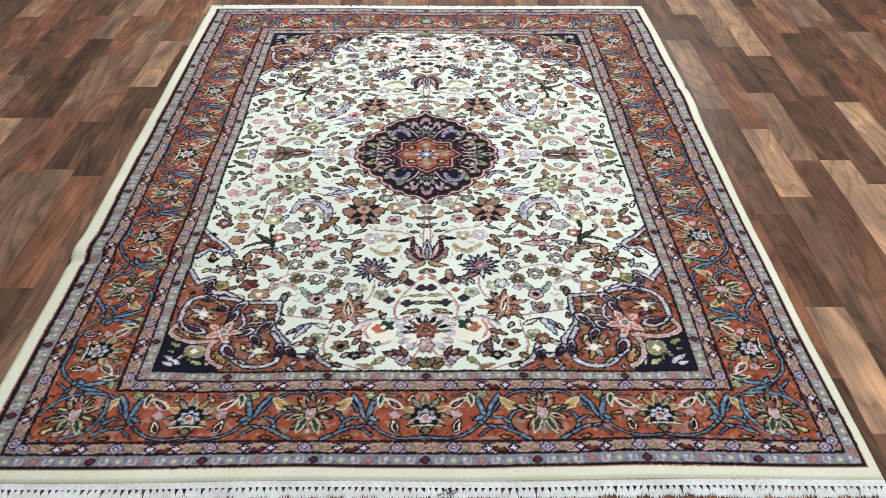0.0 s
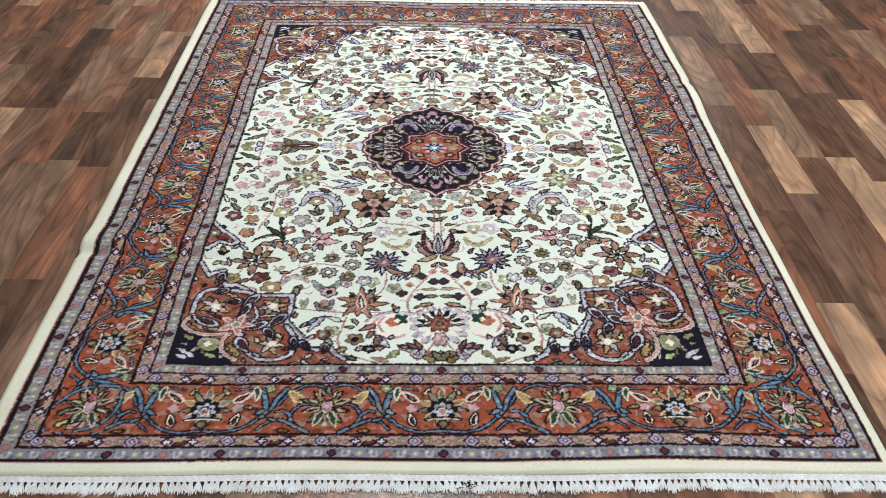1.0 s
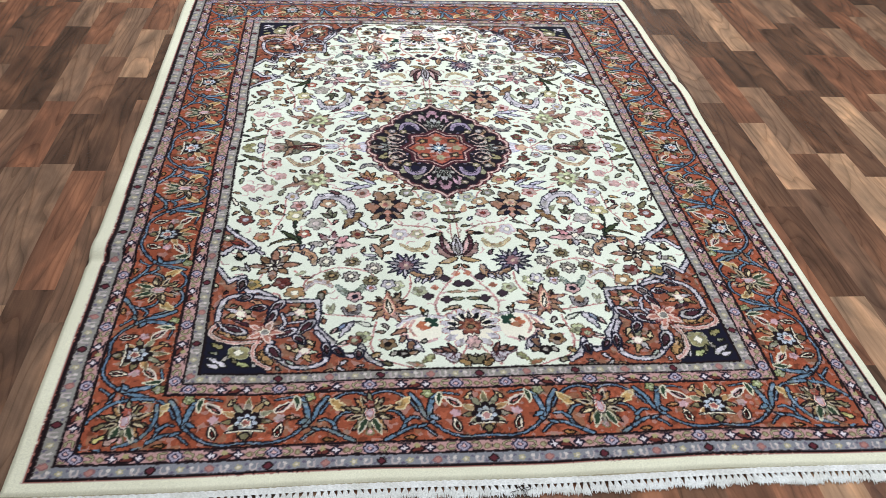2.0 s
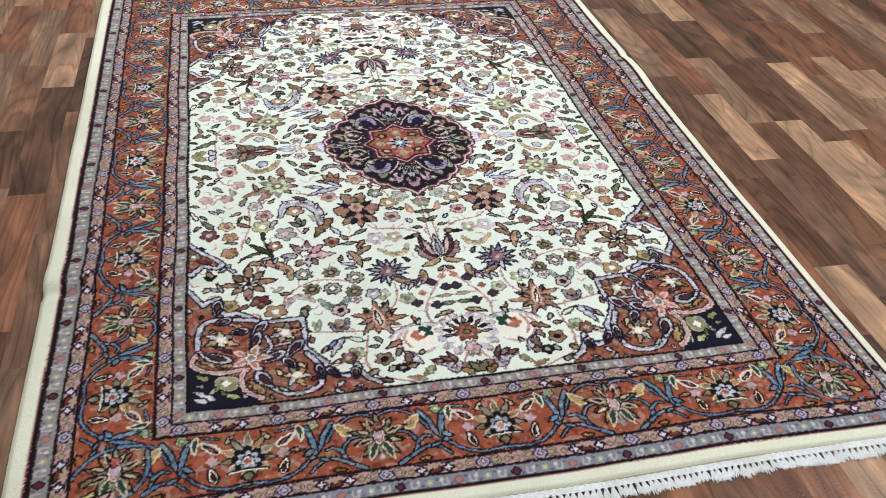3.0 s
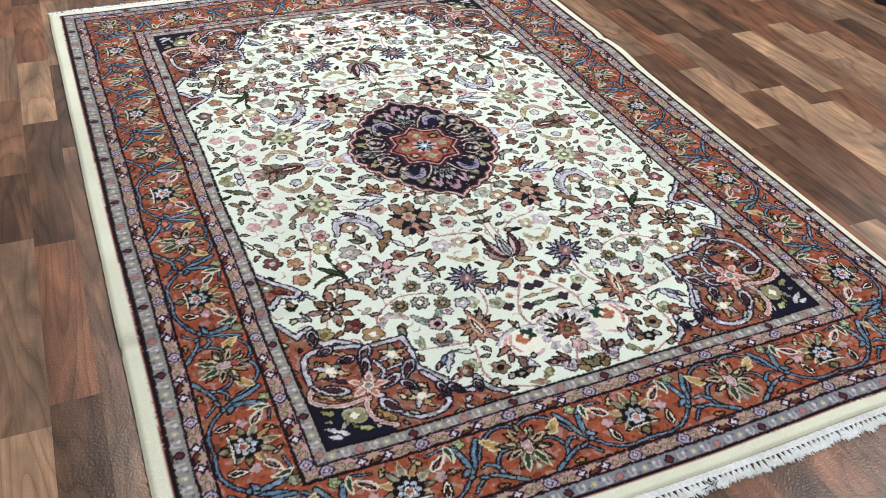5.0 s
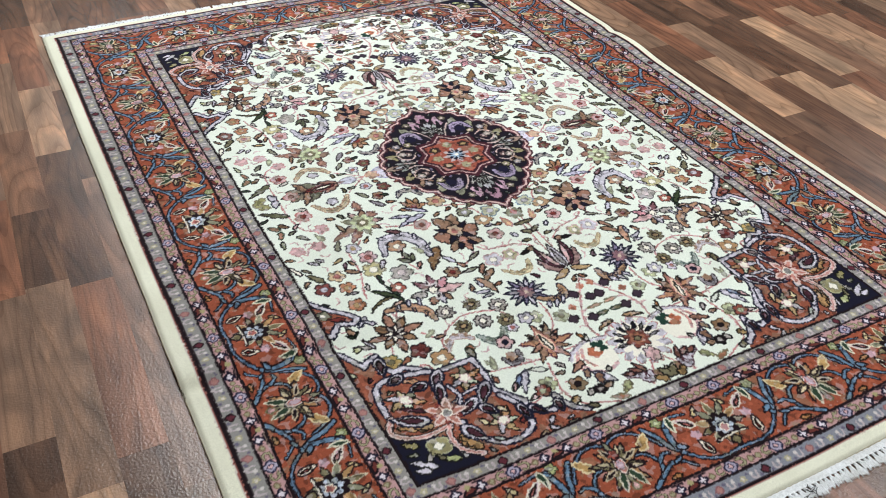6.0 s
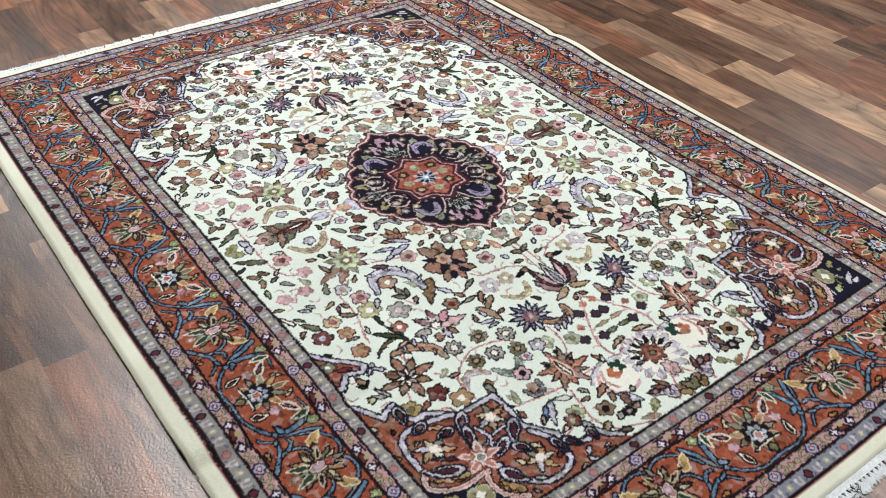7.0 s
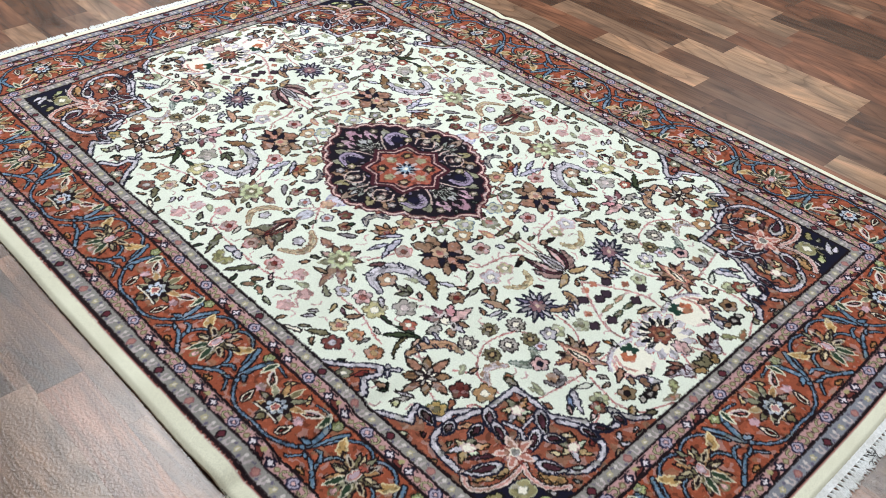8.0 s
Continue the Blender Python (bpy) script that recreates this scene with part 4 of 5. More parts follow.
    S.bloom(0, 0, 0.006, 0, IVORY)


def vivid_palmette(S, s, t):
    """The lotus palmette of the main border, facing the field."""
    for i in range(11):
        a = -90 + (i - 5) * 33
        S.leaf(s, t, 0.057 - 0.002 * abs(i - 5), 0.021, a, (SAGE, (170, 134, 92), OLIVE)[i % 3], (INK, (204, 194, 168))[i % 2], 0, 2, None, 0.0014)
    S.bloom(s, t + 0.004, 0.030, 8, INK, None, 0.3, 0.8)
    S.bloom(s, t + 0.006, 0.021, 7, (178, 188, 204), None, 0.4, 0.8, -1.57)
    S.bloom(s, t + 0.006, 0.013, 7, NAVY, None, 0.3)
    S.bloom(s, t + 0.009, 0.008, 5, ROSE, IVORY)
    S.line(((s - 0.034, t + 0.030), (s, t + 0.026), (s + 0.034, t + 0.030)), 0.007, INK)
    S.line(((s - 0.032, t + 0.031), (s, t + 0.028), (s + 0.032, t + 0.031)), 0.0026, IVORY)
    S.leaf(s, t + 0.032, 0.022, 0.022, 90, OLIVE, INK)


def rose_palmette(S, s, t):
    """The paler upright palmette between two lotus palmettes."""
    for i in range(10):
        a = 18 + i * 36
        S.leaf(s, t, 0.055 if i % 2 else 0.047, 0.021, a, ((156, 118, 80), OLIVE, SAGE, (170, 130, 90), OLIVE)[i % 5], INK, 0, 3, None, 0.0024)
    for i in range(8):
        a = radians(22 + i * 45)
        S.leaf(s + 0.016 * math.cos(a), t + 0.018 * math.sin(a), 0.028, 0.011, 22 + i * 45, (INK, (200, 184, 150))[i % 2], (190, 176, 150) if i % 2 == 0 else INK, 0, 0, None, 0.0018)
    for m in (-1, 1):
        S.leaf(s + m * 0.007, t + 0.014, 0.042, 0.015, 90 - m * 20, PINE, (206, 198, 178), 0, 0, None, 0.0018)
    S.bloom(s, t, 0.0165, 0, (214, 202, 192), INK, sx=0.6, sy=1.15)
    S.bloom(s, t + 0.001, 0.010, 0, (186, 164, 176), ROSE, sx=0.6, sy=1.15)
    S.bloom(s, t - 0.022, 0.010, 5, (160, 84, 72), INK, 0.4)
    S.leaf(s, t + 0.056, 0.020, 0.016, -90, PINK, OLIVE)


def main_strip(length, gap):
    """The main border along one half side, from its middle: s along, t from the field outward."""
    S = Sheet(-0.16, length + 0.06, 0, 0.135, RUST)
    top = int(length / gap) + 2
    k0 = gap / 0.225
    for k in range(-1, top):
        s = k * gap
        for m in (-1, 1):
            def at(ds, t):
                return s + m * ds * k0, t
            if k % 2 == 0:
                # the blue stem from under the lotus to the fork, and its two arms
                S.cord((at(0.0, 0.122), at(0.045, 0.125), at(0.080, 0.112), at(0.108, 0.086)), 0.0036, (92, 118, 146), INK, 0.0032)
                S.cord((at(0.105, 0.088), at(0.122, 0.066), at(0.130, 0.040), at(0.146, 0.014)), 0.0066, BLUE, INK, 0.0032)
                S.cord((at(0.112, 0.078), at(0.109, 0.048), at(0.100, 0.016)), 0.0080, BLUE, INK, 0.0032)
                S.cord((at(0.104, 0.024), at(0.085, 0.011), at(0.050, 0.016)), 0.0042, BLUE, INK, 0.0026, True)
                petal(S, at(0.112, 0.070), at(0.090, 0.082), 0.014, BLUE, INK)
                petal(S, at(0.048, 0.048), at(0.082, 0.022), 0.018, (196, 168, 176), (222, 214, 200), 15)
                petal(S, at(0.052, 0.046), at(0.074, 0.028), 0.007, ROSE, None)
                petal(S, at(0.086, 0.008), at(0.090, 0.046), 0.013, PINE, (216, 212, 190), m * 30)
                petal(S, at(0.055, 0.112), at(0.064, 0.074), 0.019, (236, 226, 208), INK)
                petal(S, at(0.056, 0.106), at(0.061, 0.086), 0.006, WINE, None)
                S.bloom(*at(0.060, 0.064), 0.011, 5, (196, 160, 170), None, 0.3)
                petal(S, at(0.038, 0.030), at(0.022, 0.008), 0.012, (206, 186, 140), INK)
            else:
                # arcs over the rose palmette and the antlers beside it
                S.cord((at(0.092, 0.058), at(0.076, 0.030), at(0.048, 0.008), at(0.020, 0.006), at(0.0, 0.018)), 0.0032, (92, 118, 146), INK, 0.0032)
                S.cord((at(0.030, 0.128), at(0.058, 0.108), at(0.066, 0.084), at(0.052, 0.060), at(0.036, 0.056)), 0.0066, BLUE, INK, 0.0032, True)
                S.cord((at(0.066, 0.086), at(0.080, 0.074), at(0.094, 0.076)), 0.0056, BLUE, INK, 0.0030, True)
                S.cord((at(0.052, 0.114), at(0.080, 0.098), at(0.102, 0.100), at(0.124, 0.120)), 0.0058, BLUE, INK, 0.0030, True)
                petal(S, at(0.088, 0.100), at(0.112, 0.090), 0.010, BLUE, INK)
                petal(S, at(0.050, 0.052), at(0.076, 0.020), 0.024, (176, 142, 92), (216, 200, 160), 20, 2)
                petal(S, at(0.086, 0.122), at(0.062, 0.124), 0.012, (170, 120, 76), None, 0, 2)
        if k % 2 == 0:
            vivid_palmette(S, s, 0.064)
        else:
            rose_palmette(S, s, 0.060)
        floret(S, s + gap * 0.5, 0.012, 0.009, (150, 156, 110), LIME)
    scatter(S, int(length * 110), 0.0088, 31, filler_rust, (-0.15, length + 0.05, 0.012, 0.122))
    return S


def pink_strip(length, width, unit):
    S = Sheet(-0.12, length + 0.06, 0, width, MAUVE)
    c = width / 2
    lime = (160, 156, 124)
    for k in range(-1, int(length / unit) + 2):
        s = k * unit + unit * 0.3
        for m in (-1, 1):
            S.cord([(s + m * q, c + r) for q, r in ((0.016, -0.008), (0.026, -0.007), (0.031, 0.0), (0.026, 0.006), (0.018, 0.005))], 0.0024, lime, (84, 70, 58), 0.0014)
            S.line(((s + m * 0.014, c + 0.011), (s + m * 0.034, c + 0.011)), 0.0030, INK)
            S.bloom(s + m * 0.043, c + 0.002, 0.0044, 4, lime, (120, 100, 80), 0.2)
            S.line(((s + m * 0.050, c - 0.010), (s + m * 0.074, c - 0.010)), 0.0030, INK)
            S.bloom(s + m * 0.062, c + 0.001, 0.0115, 4, (30, 24, 44), None, 0.35, 1.0)
            S.bloom(s + m * 0.062, c + 0.001, 0.0066, 4, (222, 214, 222), None, 0.6, 1.2)
        S.bloom(s, c, 0.0150, 4, (34, 34, 60), None, 0.26, 0.7)
        S.bloom(s, c, 0.0112, 4, (172, 164, 184), None, 0.25, 0.7)
        S.bloom(s, c, 0.0065, 4, (44, 40, 66), None, 0.3)
        S.bloom(s, c, 0.0040, 4, (214, 176, 176), None, 0.3)
        S.leaf(s + unit / 2 - 0.014, c + 0.003, 0.028, 0.013, 0, (104, 50, 46), INK, 30)
        S.bloom(s + unit / 2, c - 0.004, 0.0062, 5, (168, 160, 116), None)
    return S


def grey_strip(length, width, unit, ground):
    S = Sheet(-0.12, length + 0.06, 0, width, ground)
    c, step = width / 2, unit / 4
    for k in range(-4, int(length / step) + 4):
        s, i = k * step, k % 8
        if i == 0:
            S.bloom(s, c, 0.0068, 4, (92, 42, 52), INK, 0.2, 0.8, 0)
        elif i == 4:
            S.bloom(s, c, 0.0062, 4, (172, 124, 118), (140, 96, 100), 0.2, 0.8, 0)
        elif i in (2, 6):
            S.bloom(s, c, 0.0072, 5, (176, 168, 138), None, 0.35)
            S.bloom(s, c, 0.0030, 0, (212, 204, 192))
        else:
            m = 1 if i in (1, 5) else -1
            S.line(((s - m * 0.006, c - 0.006), (s - m * 0.005, c + 0.006), (s + m * 0.004, c + 0.006), (s + m * 0.005, c - 0.004)), 0.0032, (184, 172, 174))
            S.bloom(s + m * 0.005, c - 0.004, 0.0038, 0, (206, 198, 196))
        S.bloom(s + step / 2, c + 0.006 * (-1) ** i, 0.0034, 4, (104, 98, 118))
    return S


def lay_strip(S, ends, sides, b0, b1):
    """Lay two half-side strips round the quarter, mitred at the corner."""
    U, V = np.meshgrid(S.u, S.v)
    wu, wv = U - FU, V - FV
    w = np.maximum(wu, wv)
    band = (w >= b0) & (w < b1)
    for strip, mask, along in ((ends, band & (wv >= wu), U), (sides, band & (wv < wu), V)):
        i = np.clip(np.round((along[mask] - strip.u[0]) / KNOT).astype(int), 0, len(strip.u) - 1)
        j = np.clip(np.round((w[mask] - b0) / KNOT).astype(int), 0, len(strip.v) - 1)
        S.c[mask] = strip.c[j, i]


draw_stems(Q)
Q.free[:] = True
draw_flowers_near(Q)
draw_flowers_middle(Q)
scatter(Q, 42, 0.0135, 5, filler_large)
scatter(Q, 80, 0.0085, 7, tendril)
scatter(Q, 85, 0.0092, 6, filler_small)
draw_spandrel(Q)
draw_medallion(Q)
lay_strip(Q, grey_strip(FU + 0.1, 0.029, 0.100, (146, 142, 138)), grey_strip(FV + 0.1, 0.029, 0.100, (146, 142, 138)), BANDS[0], BANDS[1])
lay_strip(Q, pink_strip(FU + 0.1, 0.031, 0.172), pink_strip(FV + 0.1, 0.031, 0.172), BANDS[1], BANDS[2])
lay_strip(Q, main_strip(FU + 0.2, 0.225), main_strip(FV + 0.2, 0.2075), BANDS[2], BANDS[3])
lay_strip(Q, pink_strip(FU + 0.25, 0.031, 0.172), pink_strip(FV + 0.25, 0.031, 0.172), BANDS[3], BANDS[4])
lay_strip(Q, grey_strip(FU + 0.3, 0.032, 0.101, (134, 136, 146)), grey_strip(FV + 0.3, 0.032, 0.101, (144, 141, 138)), BANDS[4], BANDS[5])
# the corner of the main border
Q.fill([(0.628, 0.968), (0.734, 0.968), (0.734, 1.074), (0.628, 1.074)], RUST)
Q.cord(((0.630, 0.960), (0.665, 0.957), (0.705, 0.968), (0.735, 1.0)), 0.006, BLUE, INK, 0.0024)
Q.cord(((0.620, 0.975), (0.618, 1.015), (0.640, 1.055), (0.68, 1.072)), 0.006, BLUE, INK, 0.0024)
rose_palmette(Q, 0.672, 1.010)
for u, v, c in ((0.722, 1.060, (206, 196, 130)), (0.700, 1.066, PINK), (0.727, 1.03, OLIVE)):
    Q.leaf(u, v, 0.03, 0.018, 215, c, INK, 0, 2)
# dark lines between the bands
U, V = np.meshgrid(Q.u, Q.v)
W = np.maximum(U - FU, V - FV)
for b, width, c in ((0.0, 0.0060, INK), (0.027, 0.0046, INK), (0.056, 0.0058, INK), (0.189, 0.0058, INK), (0.218, 0.0046, INK), (0.248, 0.0066, INK)):
    cover = np.clip((width / 2 - np.abs(W - b)) / KNOT + 0.5, 0, 1)[..., None]
    Q.c[:] = Q.c * (1 - cover) + np.array(c, float) * cover
cover = np.clip((0.0012 - np.abs(W - 0.2522)) / KNOT + 0.5, 0, 1)[..., None]
Q.c[:] = Q.c * (1 - cover) + np.array((150, 92, 84), float) * cover
plain = W > 0.255
Q.c[plain] = np.array((232, 231, 210), float)

# the whole rug from its quarter, a little uneven as hand knotting is
NU, NV = len(Q.u) - 1, len(Q.v) - 1
gx, gy = np.meshgrid(np.arange(-NU, NU + 1) * KNOT, np.arange(-NV, NV + 1) * KNOT)


def wander(x, y, seed, scale):
    """Smooth unevenness between about -1 and 1."""
    r = np.random.RandomState(seed)
    out = np.zeros_like(x)
    for _ in range(7):
        kx, ky, ph = r.uniform(-1, 1) * scale, r.uniform(-1, 1) * scale, r.uniform(0, 6.28)
        out += np.sin(kx * x + ky * y + ph)
    return out / 3.2


rs = np.random.RandomState(9)


def mottle(step):
    """Soft random patches about step knots across, between about -1 and 1."""
    h, w = gx.shape
    low = rs.randn(h // step + 3, w // step + 3)
    jj, ii = np.arange(h) / step, np.arange(w) / step
    j0, i0 = jj.astype(int), ii.astype(int)
    fj, fi = (jj - j0)[:, None], (ii - i0)[None, :]
    a, b = low[j0][:, i0], low[j0][:, i0 + 1]
    c, d = low[j0 + 1][:, i0], low[j0 + 1][:, i0 + 1]
    return (a * (1 - fi) + b * fi) * (1 - fj) + (c * (1 - fi) + d * fi) * fj


fade = np.clip((RU - np.abs(gx)) / 0.05, 0, 1) * np.clip((RV - np.abs(gy)) / 0.05, 0, 1)
jag = np.where(np.maximum(np.abs(gx) - FU, np.abs(gy) - FV) > -0.004, 0.0009, 0.0012)
slant = 0.03 * gx * np.clip(np.abs(gy) / 0.55, 0, 1) * np.clip((0.88 - np.abs(gy)) / 0.15, 0, 1)
slant *= np.clip((FU - np.abs(gx)) / 0.1, 0, 1)
su = np.abs(gx - 0.005 * fade + fade * (0.0022 * wander(gx, gy, 1, 22) + jag * mottle(2)))
sv = np.abs(gy - slant + fade * (0.0026 * wander(gx, gy, 2, 22) + jag * mottle(2)))
dye = Q.c[np.clip(np.round(sv / KNOT).astype(int), 0, NV), np.clip(np.round(su / KNOT).astype(int), 0, NU)]
value = dye.max(-1)
band = np.maximum(np.abs(gx) - FU, np.abs(gy) - FV)
open_ground = (band < 0) | ((band > BANDS[2]) & (band < BANDS[3]))
mid = ((value > 70) & (value < 215) & open_ground)[..., None]
m1, m2, m3 = mottle(4)[..., None], mottle(5)[..., None], mottle(9)[..., None]
dye = np.where(mid & (m1 > 0.7), dye * 1.10 + 6, dye)
dye = np.where(mid & (m1 < -0.7), dye * 0.76, dye)
dye = np.where(mid & (m2 > 0.75), dye * 0.62 + 0.38 * np.array(LILAC, float), dye)
dye = np.where(mid & (m3 > 0.8), dye * 0.66 + 0.34 * np.array(SAGE, float), dye)
grey = dye.mean(-1, keepdims=True)
dye = np.where((band < -0.002)[..., None], dye * 0.86 + 0.14 * grey, dye)
dye = np.clip(dye, 4, 250) / 255
dye = np.where(dye <= 0.04045, dye / 12.92, ((dye + 0.055) / 1.055) ** 2.4)
dye *= (1 + 0.03 * rs.randn(*gx.shape))[..., None] * (1 + 0.03 * wander(gx, gy, 4, 9))[..., None]
dye = np.clip(dye, 0.002, 0.9)

# lie of the cloth: thickness, gentle waves, the two creases and the swelling side edge
THICK = 0.012


def lie(x, y):
    z = THICK + 0.0012 * wander(x, y, 5, 12) + 0.0008 * wander(x, y, 6, 40)
    z = z - 0.005 * np.exp(-((y - 0.43 - 0.1 * (x - 0.6)) / 0.022) ** 2) * np.clip((x - 0.3) / 0.25, 0, 1)
    z = z + 0.006 * np.exp(-((y - 0.33) / 0.09) ** 2) * np.clip((x - 0.45) / 0.3, 0, 1)
    z = z - 0.008 * np.exp(-((y + 0.52 + 0.06 * (x + 0.6)) / 0.018) ** 2) * np.clip((-x - 0.35) / 0.2, 0, 1)
    z = z + 0.009 * np.exp(-((y + 0.46) / 0.045) ** 2) * np.clip((-x - 0.45) / 0.3, 0, 1)
    side = np.clip((x - 0.70) / 0.13, 0, 1) ** 1.5
    px = x + side * (0.012 + 0.018 * np.tanh(y / 0.5)) - 0.011 * np.clip((-x - 0.79) / 0.04, 0, 1) + 0.0012 * wander(x, y, 7, 14)
    py = y + 0.0045 * wander(x, y, 8, 13)
    return px, py, z


px, py, pz = lie(gx, gy)
round_off = np.minimum(np.clip((RU - np.abs(gx)) / 0.008, 0, 1), np.clip((RV - np.abs(gy)) / 0.008, 0, 1))
pz = pz - 0.006 * (1 - round_off) ** 2 + 0.0001 * rs.randn(*gx.shape)

# which part of the rug each knot belongs to
ax, ay = np.abs(gx), np.abs(gy)
fx, fy = (gx[:-1, :-1] + gx[1:, 1:]) / 2, (gy[:-1, :-1] + gy[1:, 1:]) / 2
fw = np.maximum(np.abs(fx) - FU, np.abs(fy) - FV)
spandrel = (np.abs(fx) / 0.62 + np.abs(fy) / 1.55 > 0.952) & (fw < 0) & (np.abs(fy) > 0.545)
kind = np.zeros(fx.shape, int)
kind[(medallion_rim(fx, fy) < 1.06)] = 1
kind[star_rim(fx, fy) < 1.1] = 2
for n, (sx, sy) in enumerate(((-1, -1), (1, -1), (-1, 1), (1, 1))):
    kind[spandrel & (fx * sx > 0) & (fy * sy > 0)] = 3 + n
for n, b in enumerate(BANDS):
    kind[fw >= b] = 7 + n
kind[(fw >= BANDS[5] + 0.004)] = 12
binding = (fw >= BANDS[5] + 0.004) & (np.abs(fx) - FU < np.abs(fy) - FV)
kind[binding & (fy < 0)], kind[binding & (fy > 0)] = 13, 14
kind[(kind == 12) & (fx > 0)] = 15

rug = tagged(new("rug"), "cream hand-knotted wool rug with floral medallion, lying on the floor", "rug")
PARTS = {0: ("field", "ivory ground strewn with small flowers"), 1: ("medallion", "navy scalloped centre medallion"), 2: ("centre_star", "rust red star with a blue rosette"),
         3: ("corner_spandrel", "rust red corner with lilac scrolls"), 4: ("corner_spandrel", "rust red corner with lilac scrolls"), 5: ("corner_spandrel", "rust red corner with lilac scrolls"), 6: ("corner_spandrel", "rust red corner with lilac scrolls"),
         7: ("inner_grey_guard", "narrow grey band with pale dots"), 8: ("inner_pink_guard", "pink band with small diamonds"), 9: ("main_border", "rust red border with palmettes and blue vines"),
         10: ("outer_pink_guard", "pink band with small diamonds"), 11: ("outer_grey_guard", "narrow grey band with pale dots"), 12: ("side_binding", "plain cream side band"), 15: ("side_binding", "plain cream side band"),
         13: ("end_band", "plain cream pile end"), 14: ("end_band", "plain cream pile end")}
cols = gx.shape[1]
P_all = np.stack((px, py, pz), -1).reshape(-1, 3)
D_all = dye.reshape(-1, 3)


def pile_part(k):
    name, label = PARTS[k]
    j, i = np.nonzero(kind == k)
    a = j * cols + i
    quads = np.stack((a, a + 1, a + cols + 1, a + cols), 1)
    used, idx = np.unique(quads, return_inverse=True)
    me = bpy.data.meshes.new(name)
    me.vertices.add(len(used))
    me.vertices.foreach_set("co", P_all[used].astype(np.float32).ravel())
    me.loops.add(quads.size)
    me.loops.foreach_set("vertex_index", idx.astype(np.int32).ravel())
    me.polygons.add(len(quads))
    me.polygons.foreach_set("loop_start", np.arange(0, quads.size, 4, dtype=np.int32))
    me.update(calc_edges=True)
    col = me.attributes.new("dye", "FLOAT_COLOR", "POINT")
    col.data.foreach_set("color", np.concatenate((D_all[used], np.ones((len(used), 1))), 1).astype(np.float32).ravel())
    me.materials.append(PILE)
    me.shade_smooth()
    return child(new(name, me), rug, label)


for k in PARTS:
    pile_part(k)


# the cut edge down to the floor, with a fuzz of wool ends
def skirt():
    ring = [(0, i) for i in range(0, cols, 2)] + [(j, cols - 1) for j in range(0, gx.shape[0], 2)] + [(gx.shape[0] - 1, i) for i in range(cols - 1, 0, -2)] + [(j, 0) for j in range(gx.shape[0] - 1, 0, -2)]
    verts, n = [], len(ring)
    r = random.Random(4)
    for j, i in ring:
        x, y, z = px[j, i], py[j, i], pz[j, i]
        ox, oy = (1 if i == cols - 1 else -1 if i == 0 else 0), (1 if j == gx.shape[0] - 1 else -1 if j == 0 else 0)
        f = r.uniform(0.0005, 0.002)
        verts += [(x, y, z), (x + ox * f, y + oy * f, z * 0.62), (x - ox * 0.002, y - oy * 0.002, 0.0005)]
    upper, lower = [], []
    for a in range(n):
        b = (a + 1) % n
        upper.append((3 * a + 1, 3 * b + 1, 3 * b, 3 * a))
        lower.append((3 * a + 2, 3 * b + 2, 3 * b + 1, 3 * a + 1))
    return verts, upper, lower


EDGE = plain_material("cream_wool_edge", lin((214, 204, 176)), 0.95, 500.0, 0.6)
# the lower part of the edge is a much darker brown than the upper
DARK_EDGE = plain_material("dark_lower_edge", lin((46, 38, 34)), 0.95, 500.0, 0.6)
skirt_verts, skirt_upper, skirt_lower = skirt()
child(new("cut_edge", mesh_of("cut_edge", skirt_verts, skirt_upper, EDGE, True)), rug, "fuzzy cream cut edge")
child(new("lower_edge", mesh_of("lower_edge", skirt_verts, skirt_lower, DARK_EDGE, True)), rug, "dark lower part of the cut edge")


def edge_fuzz(sign, seed):
    """Loose dark wool ends along one side, close to the floor."""
    r = random.Random(seed)
    verts, faces = [], []
    for _ in range(1500):
        y = r.uniform(-RV + 0.01, RV - 0.01)
        a, b, _z = lie(np.array(sign * RU), np.array(y))
        x0, y0, z0 = float(a) - sign * 0.001, float(b), r.uniform(0.001, 0.006)
        l, d, w = r.uniform(0.003, 0.008), r.uniform(-0.004, 0.004), 0.0005
        base = len(verts)
        verts += [(x0, y0 - w, z0), (x0, y0 + w, z0), (x0, y0, z0 + 2 * w), (x0 + sign * l, y0 + d, z0 * 0.4)]
        faces += [(base, base + 1, base + 3), (base + 1, base + 2, base + 3), (base + 2, base, base + 3)]
    return verts, faces


for sign in (-1, 1):
    tagged(child(new("wool_fuzz", mesh_of("wool_fuzz", *edge_fuzz(sign, 60 + sign), DARK_EDGE)), rug, "dark loose wool ends"), kind="stuff")


# flat woven ends and their knotted fringe
def woven_end(sign):
    n, rows, verts, faces = 380, 6, [], []
    for q in range(rows):
        for i in range(n + 1):
            x = -RU + 2 * RU * i / n
            y = RV - 0.001 + 0.013 * q / (rows - 1)
            a, b, _ = lie(np.array(x), np.array(sign * y))
            verts.append((float(a), float(b), 0.0062 - 0.0022 * q / (rows - 1) + 0.0006 * math.sin(i * 1.9) + (0.0007 if q % 2 else 0)))
    for q in range(rows - 1):
        for i in range(n):
            a = q * (n + 1) + i
            f = (a, a + 1, a + n + 2, a + n + 1)
            faces.append(f if sign > 0 else f[::-1])
    return verts, faces


for sign in (-1, 1):
    child(new("woven_end", mesh_of("woven_end", *woven_end(sign), COTTON, True)), rug, "white flat cotton weave")


